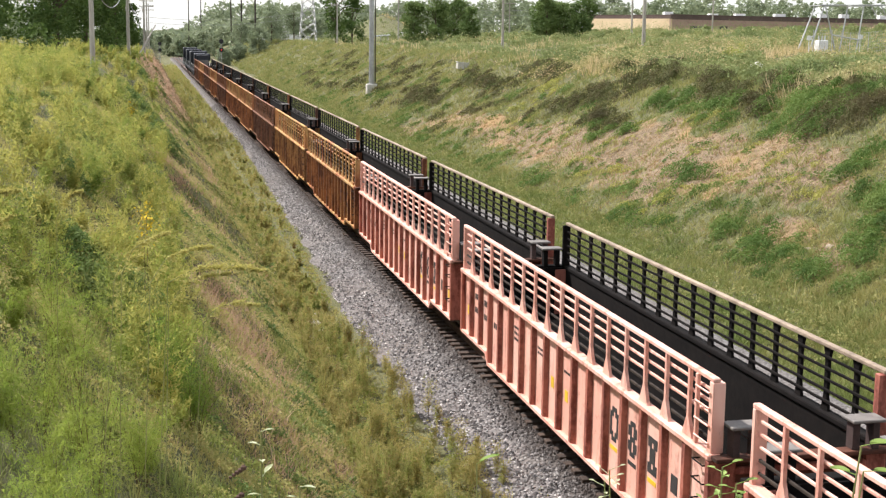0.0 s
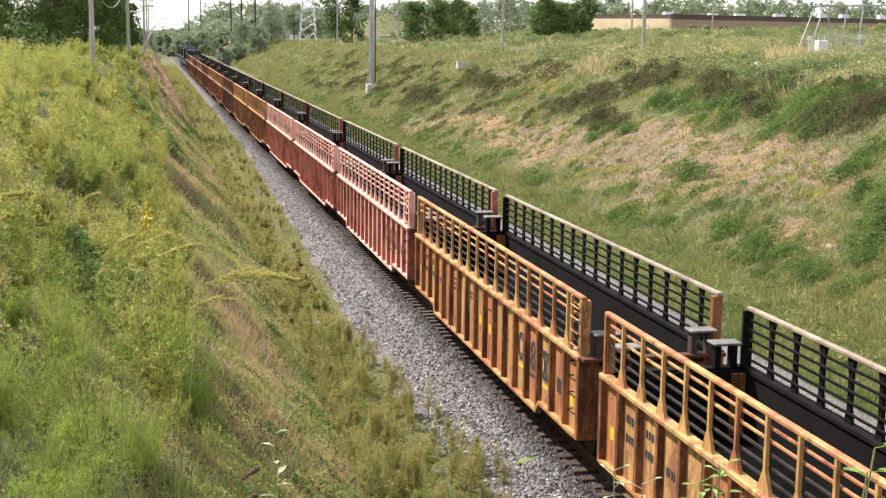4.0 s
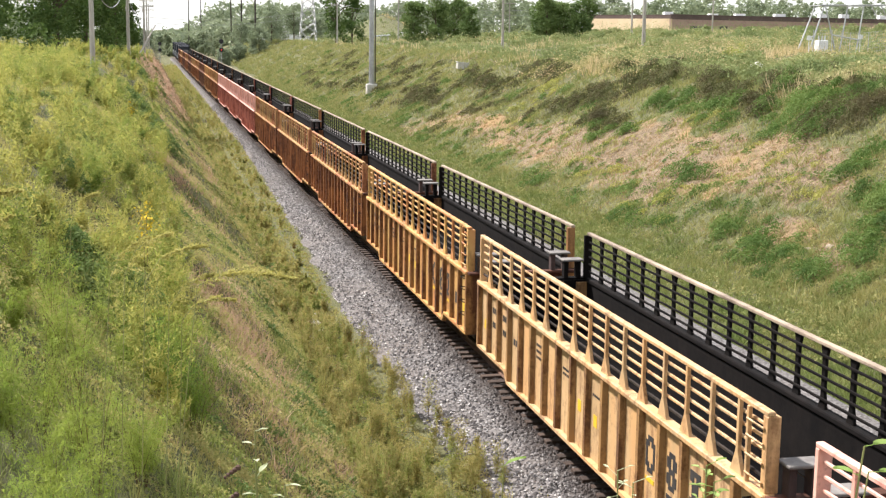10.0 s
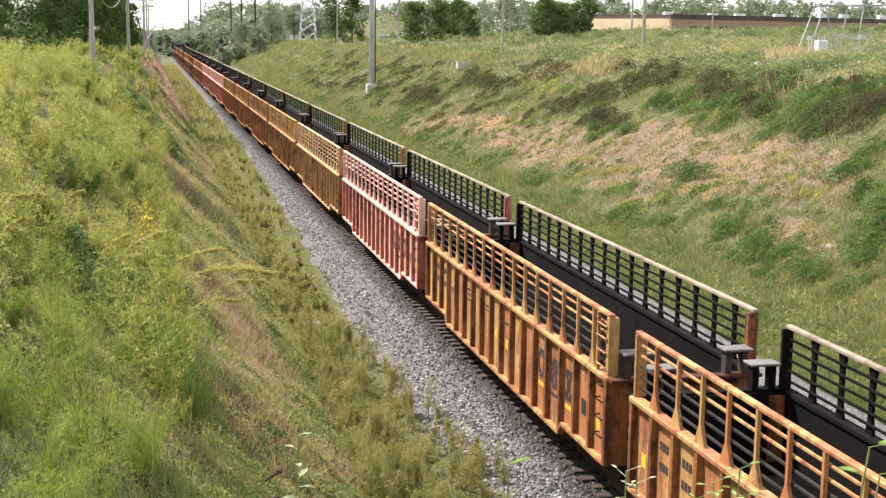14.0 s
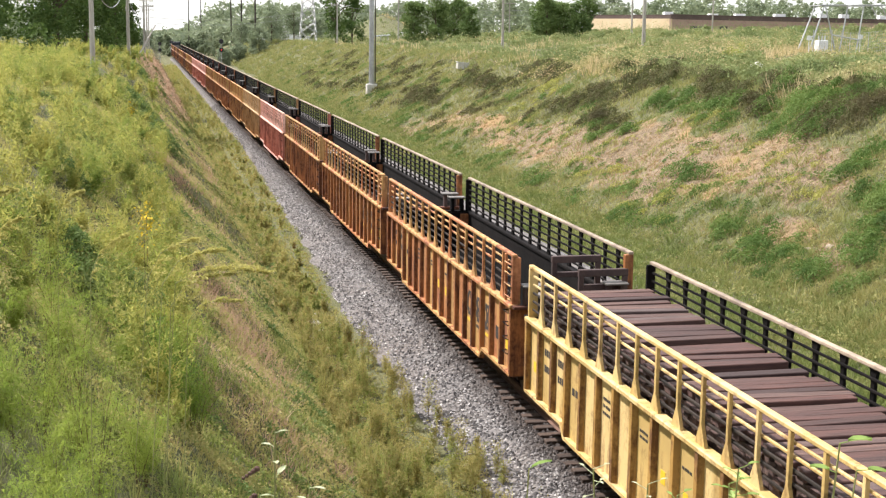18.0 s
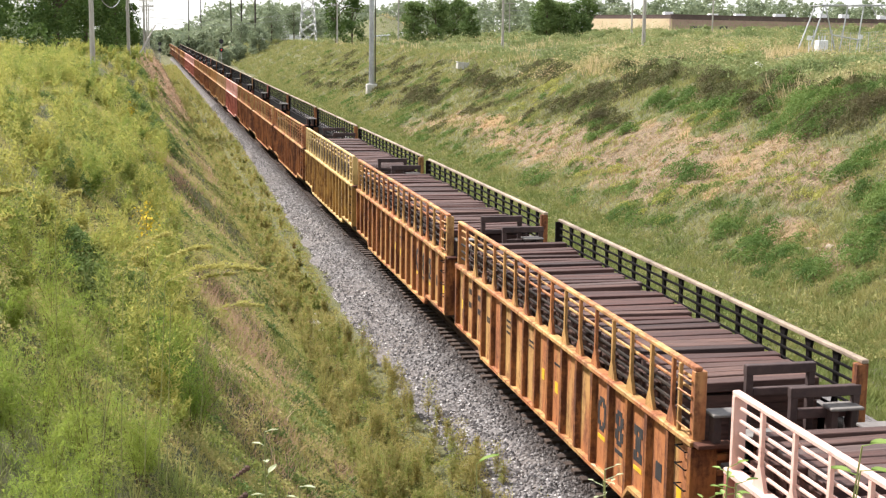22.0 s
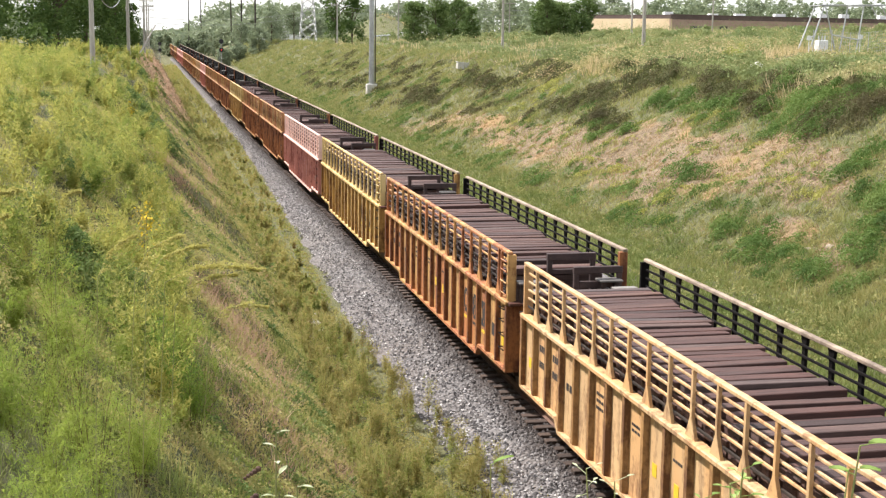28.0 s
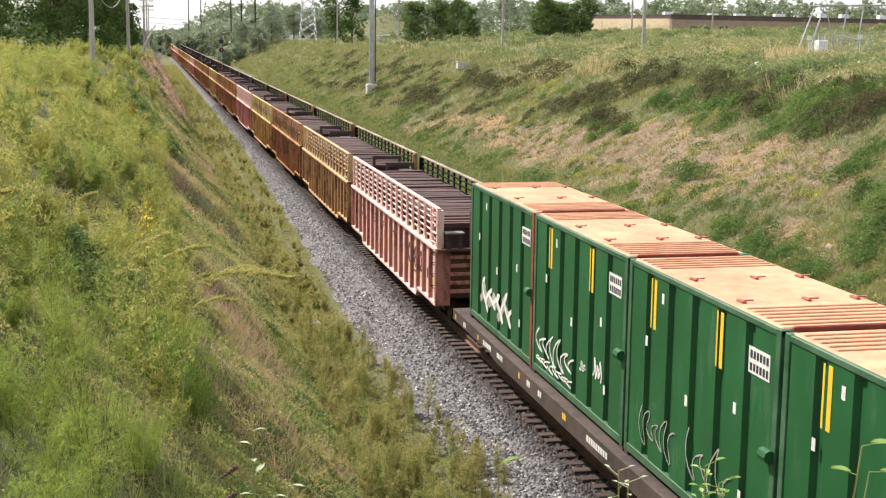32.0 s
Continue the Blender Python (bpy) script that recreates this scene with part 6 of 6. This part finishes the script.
for i, (x, y, s) in enumerate(((-4.6, 43.2, 0.3), (-4.4, 42.2, 0.2), (-4.75, 41.3, 0.24), (-4.3, 44.5, 0.18), (-4.5, 39.6, 0.16), (-4.7, 46.5, 0.2), (31.5, 86, 0.95), (32.4, 87, 0.4), (15.9, 46.4, 0.22), (15.6, 47.6, 0.2))):
    rock(x, y, s, i + 1, dz=0.2 if x > 30 else 0.0)


# ---- single plants close to the camera ----
M_LEAFNEAR = foliage("fresh_near_leaf", [(100, 134, 58), (132, 160, 80), (164, 182, 110)], 2.0, 0.5, 0.5, trans=0.4)
M_LEAFPALE = foliage("pale_near_leaf", [(150, 162, 112), (184, 190, 150), (210, 212, 180)], 2.0, 0.5, 0.5, trans=0.35)
M_PLUME = foliage("straw_green_plume", [(156, 156, 82), (184, 176, 104), (204, 194, 126)], 2.0, 0.6, trans=0.35)
M_SEED = plain("dark_brown_seed_head", (58, 40, 34), (92, 66, 52), 20, 0.9)
M_YELLOW = plain("yellow_flower", (206, 174, 30), (232, 204, 60), 10, 0.7)
SWAY = []


def leaf_mesh(bm, base, tip, width, up):
    """A pointed leaf with a folded midrib."""
    base, tip = Vector(base), Vector(tip)
    d = tip - base
    s = d.cross(Vector(up)).normalized() * width / 2
    lift = Vector(up).normalized() * width * 0.22
    rows = []
    for t, w in ((0.0, 0.12), (0.25, 0.85), (0.5, 1.0), (0.78, 0.6), (1.0, 0.03)):
        c = base + d * t - Vector((0, 0, 1)) * d.length * 0.18 * t * t
        rows.append([bm.verts.new(c - s * w + lift), bm.verts.new(c), bm.verts.new(c + s * w + lift)])
    for a, b in zip(rows, rows[1:]):
        bm.faces.new((a[0], a[1], b[1], b[0]))
        bm.faces.new((a[1], a[2], b[2], b[1]))


def spray(x, y, top, seed, words, n_leaf, leaf_len, leaf_w, reach, lean=(0, 0), droop=0.0, leaf_m=None):
    """A leafy upright twig standing on the ground, its tip at the height top."""
    r = random.Random(seed)
    z0 = gz(x, y) - 0.05
    h = top - z0
    p = thing("leafy_weed", words, "plant", "near plants", at=pose(x, y, z0))
    pts = [Vector((lean[0] * t ** 2, lean[1] * t ** 2, h * t)) for t in (0, 0.25, 0.5, 0.7, 0.85, 1.0)]
    bm = bms()
    for a, b in zip(pts, pts[1:]):
        rod(bm, a, b, 0.0035, 0.003, 6)
    part("stem", bm, M_STEMG, p)
    for i in range(n_leaf):
        t = 1 - 0.42 * (i / max(1, n_leaf - 1)) ** 1.1
        k = min(4, sum(1 for q in (0.25, 0.5, 0.7, 0.85) if t > q))
        lo = (0, 0.25, 0.5, 0.7, 0.85, 1.0)
        base = pts[k].lerp(pts[k + 1], (t - lo[k]) / (lo[k + 1] - lo[k]))
        a = i * 2.4 + r.uniform(-0.5, 0.5)
        d = Vector((math.cos(a), math.sin(a), r.uniform(0.1, 0.5) - droop)).normalized()
        q = leaf_len * r.uniform(0.7, 1.2)
        bm = bms()
        stalk = base + d * q * reach
        rod(bm, base, stalk, 0.002, 0.0016, 4)
        leaf_mesh(bm, stalk, stalk + d * q, leaf_w * q / leaf_len, (0, 0, 1))
        part("leaf", bm, leaf_m or M_LEAFNEAR, p)
    SWAY.append((p, (x, y, z0), 1.3, seed))
    return p


spray(-7.86, 3.6, 7.6, 3, "arching twig with fresh green leaves close to the camera", 8, 0.085, 0.05, 0.35, (0.14, 0.05), 0.1)
spray(-7.66, 3.9, 7.42, 4, "arching twig with fresh green leaves close to the camera", 6, 0.08, 0.045, 0.5, (0.12, 0.0), 0.1)
spray(-8.44, 5.3, 7.03, 5, "small shoot with pale green leaves", 6, 0.09, 0.03, 0.15, (0.03, 0.0))
for i, (x, y, top) in enumerate(((-7.98, 5.0, 7.08), (-7.92, 5.05, 7.0), (-7.75, 4.6, 7.2), (-7.66, 4.6, 7.14), (-7.72, 4.4, 7.12), (-7.84, 4.7, 7.05), (-7.6, 4.3, 7.08))):
    pale = i < 2
    spray(x, y, top, 10 + i, "twiggy weed with pale dry seed tufts" if pale else "bushy weed shoot with small green leaves", 40, 0.03 if pale else 0.045, 0.014 if pale else 0.024, 1.6 if pale else 0.9, (0.06 * (i % 3 - 1), 0.03), leaf_m=M_LEAFPALE if pale else None)


def seed_weed(x, y, top, seed):
    p = spray(x, y, top, seed, "weed with pale leaves and dark brown seed heads", 18, 0.05, 0.02, 0.35, (0.02, 0.0), leaf_m=M_LEAFPALE)
    z0 = gz(x, y) - 0.05
    for dx, dz in ((-0.045, -0.13), (-0.055, -0.23), (0.03, -0.3)):
        bm = bms()
        for q in range(5):
            bmesh.ops.create_icosphere(bm, subdivisions=1, radius=0.012 - 0.0012 * q, matrix=Matrix.Translation((dx - 0.012 * q, 0, top - z0 + dz - 0.008 * q)))
        part("seed_head", bm, M_SEED, p)


seed_weed(-9.48, 4.6, 7.45, 30)
seed_weed(-9.41, 4.5, 7.28, 31)


def plume(x, y, top, tip, seed, n=60, size=1.0):
    """A tall weed whose drooping flower plume leans over."""
    r = np.random.RandomState(seed)
    z0 = gz(x, y) - 0.05
    h = top - z0
    p = thing("plumed_weed", "tall weed with a drooping straw-green plume", "plant", "plumed weeds", at=pose(x, y, z0))
    d = Vector((tip[0] - x, tip[1] - y, tip[2] - top))
    pts = [Vector((0, 0, 0)), Vector((d.x * 0.05, d.y * 0.05, h * 0.6)), Vector((d.x * 0.2, d.y * 0.2, h))]
    for t in (0.4, 0.6, 0.8, 1.0):
        pts.append(Vector((d.x * t, d.y * t, h + d.z * t + 0.06 * math.sin(t * 3.1))))
    bm = bms()
    for a, b in zip(pts, pts[1:]):
        rod(bm, a, b, 0.0035, 0.0025, 5)
    part("stem", bm, M_STEMG, p)
    c = []
    for i in range(n):
        t = r.rand() ** 0.8
        k = 2 + min(3, int(t * 4))
        base = np.array(pts[k].lerp(pts[k + 1], t * 4 - int(t * 4)))
        side = r.choice([-1, 1])
        sd = np.array([d.x * 1.1 + 0.25 * r.normal(), d.y + side * 0.3, 0.75 * r.uniform(0.3, 1.1)])
        ln = 0.13 * size * (1.15 - t) * r.uniform(0.4, 1.2)
        for q in np.linspace(0.1, 1, 12):
            c.append(base + sd * ln * q + np.array([d.x * 0.3 * ln * q * q, 0, -0.4 * ln * q * q]) + r.normal(0, 0.004, 3))
    v, f = leaf_quads(r, np.array(c), 0.0085 * size, 0.2)
    link_mesh("plume", np_mesh("plume", v, f), M_PLUME, p)["kind"] = "stuff"
    SWAY.append((p, (x, y, z0), 1.6, seed))


for i, (x, y, top, tip, n, size) in enumerate((
        (-9.85, 8.5, 7.26, (-9.1, 8.5, 7.30), 60, 1.3), (-9.8, 8.8, 7.05, (-9.3, 8.6, 7.28), 50, 1.1), (-9.95, 8.9, 7.2, (-9.45, 8.7, 7.45), 50, 1.2), (-10.1, 9.2, 7.2, (-9.7, 9.0, 7.5), 50, 1.2), (-9.7, 9.3, 6.85, (-9.25, 9.0, 7.02), 46, 1.1),
        (-10.3, 9.6, 7.1, (-9.95, 9.5, 7.42), 46, 1.1), (-10.75, 13, 7.05, (-10.45, 13, 7.32), 60, 1.4), (-11.15, 10, 7.5, (-10.75, 10, 7.68), 70, 1.5), (-11.1, 10.3, 7.2, (-10.8, 10, 7.5), 60, 1.4), (-12.1, 62, 6.2, (-11.8, 62, 6.6), 60, 3.0), (-13.5, 50, 6.6, (-13.2, 50, 6.9), 60, 3.0))):
    plume(x, y, top, tip, 41 + i, n, size)


def flower_cluster(x, y, z, seed, n=40, s=0.05):
    r = np.random.RandomState(seed)
    g = gz(x, y)
    p = thing("flowering_weed", "weed topped with small yellow flowers", "plant", "flowering weeds", at=pose(x, y, g - 0.05))
    bm = bms()
    rod(bm, (0, 0, 0), (0, 0, z - g), 0.006, 0.004, 5)
    part("stem", bm, M_STEM, p)
    c = r.normal(size=(n, 3)) * np.array([0.1, 0.1, 0.2]) + np.array([0, 0, z - g])
    v, f = leaf_quads(r, c, s)
    link_mesh("flower_head", np_mesh("flower_head", v, f), M_YELLOW, p)["kind"] = "stuff"


flower_cluster(-9.9, 24, 5.6, 1, 60, 0.035)
flower_cluster(-9.95, 23.6, 5.35, 2, 30, 0.03)
flower_cluster(-10.6, 70, 4.6, 3, 60, 0.09)


# ---- movement ----
def run(t):
    return 0.96 * (1.79e-4 * t ** 3 - 1.065e-3 * t ** 2 + 10.9258 * t)


def motions():
    for ob, x, y, z in MOVERS:
        walk(ob, [(t, pose(x, y + run(t), z)) for t in (0.0, 4.0, 8.0, 12.0, 16.0, 20.0, 24.0, 28.0, 32.0)])
    # plants close to the camera rock in the wind
    for ob, (x, y, z), size, seed in SWAY:
        rows = []
        for i in range(33):
            a = size * (0.9 * math.sin(i * 1.15 + seed) + 0.6 * math.sin(i * 2.3 + seed * 2.1))
            rows.append((float(i), pose(x, y, z, 0.5 * a, a, 0)))
        walk(ob, rows)


motions()
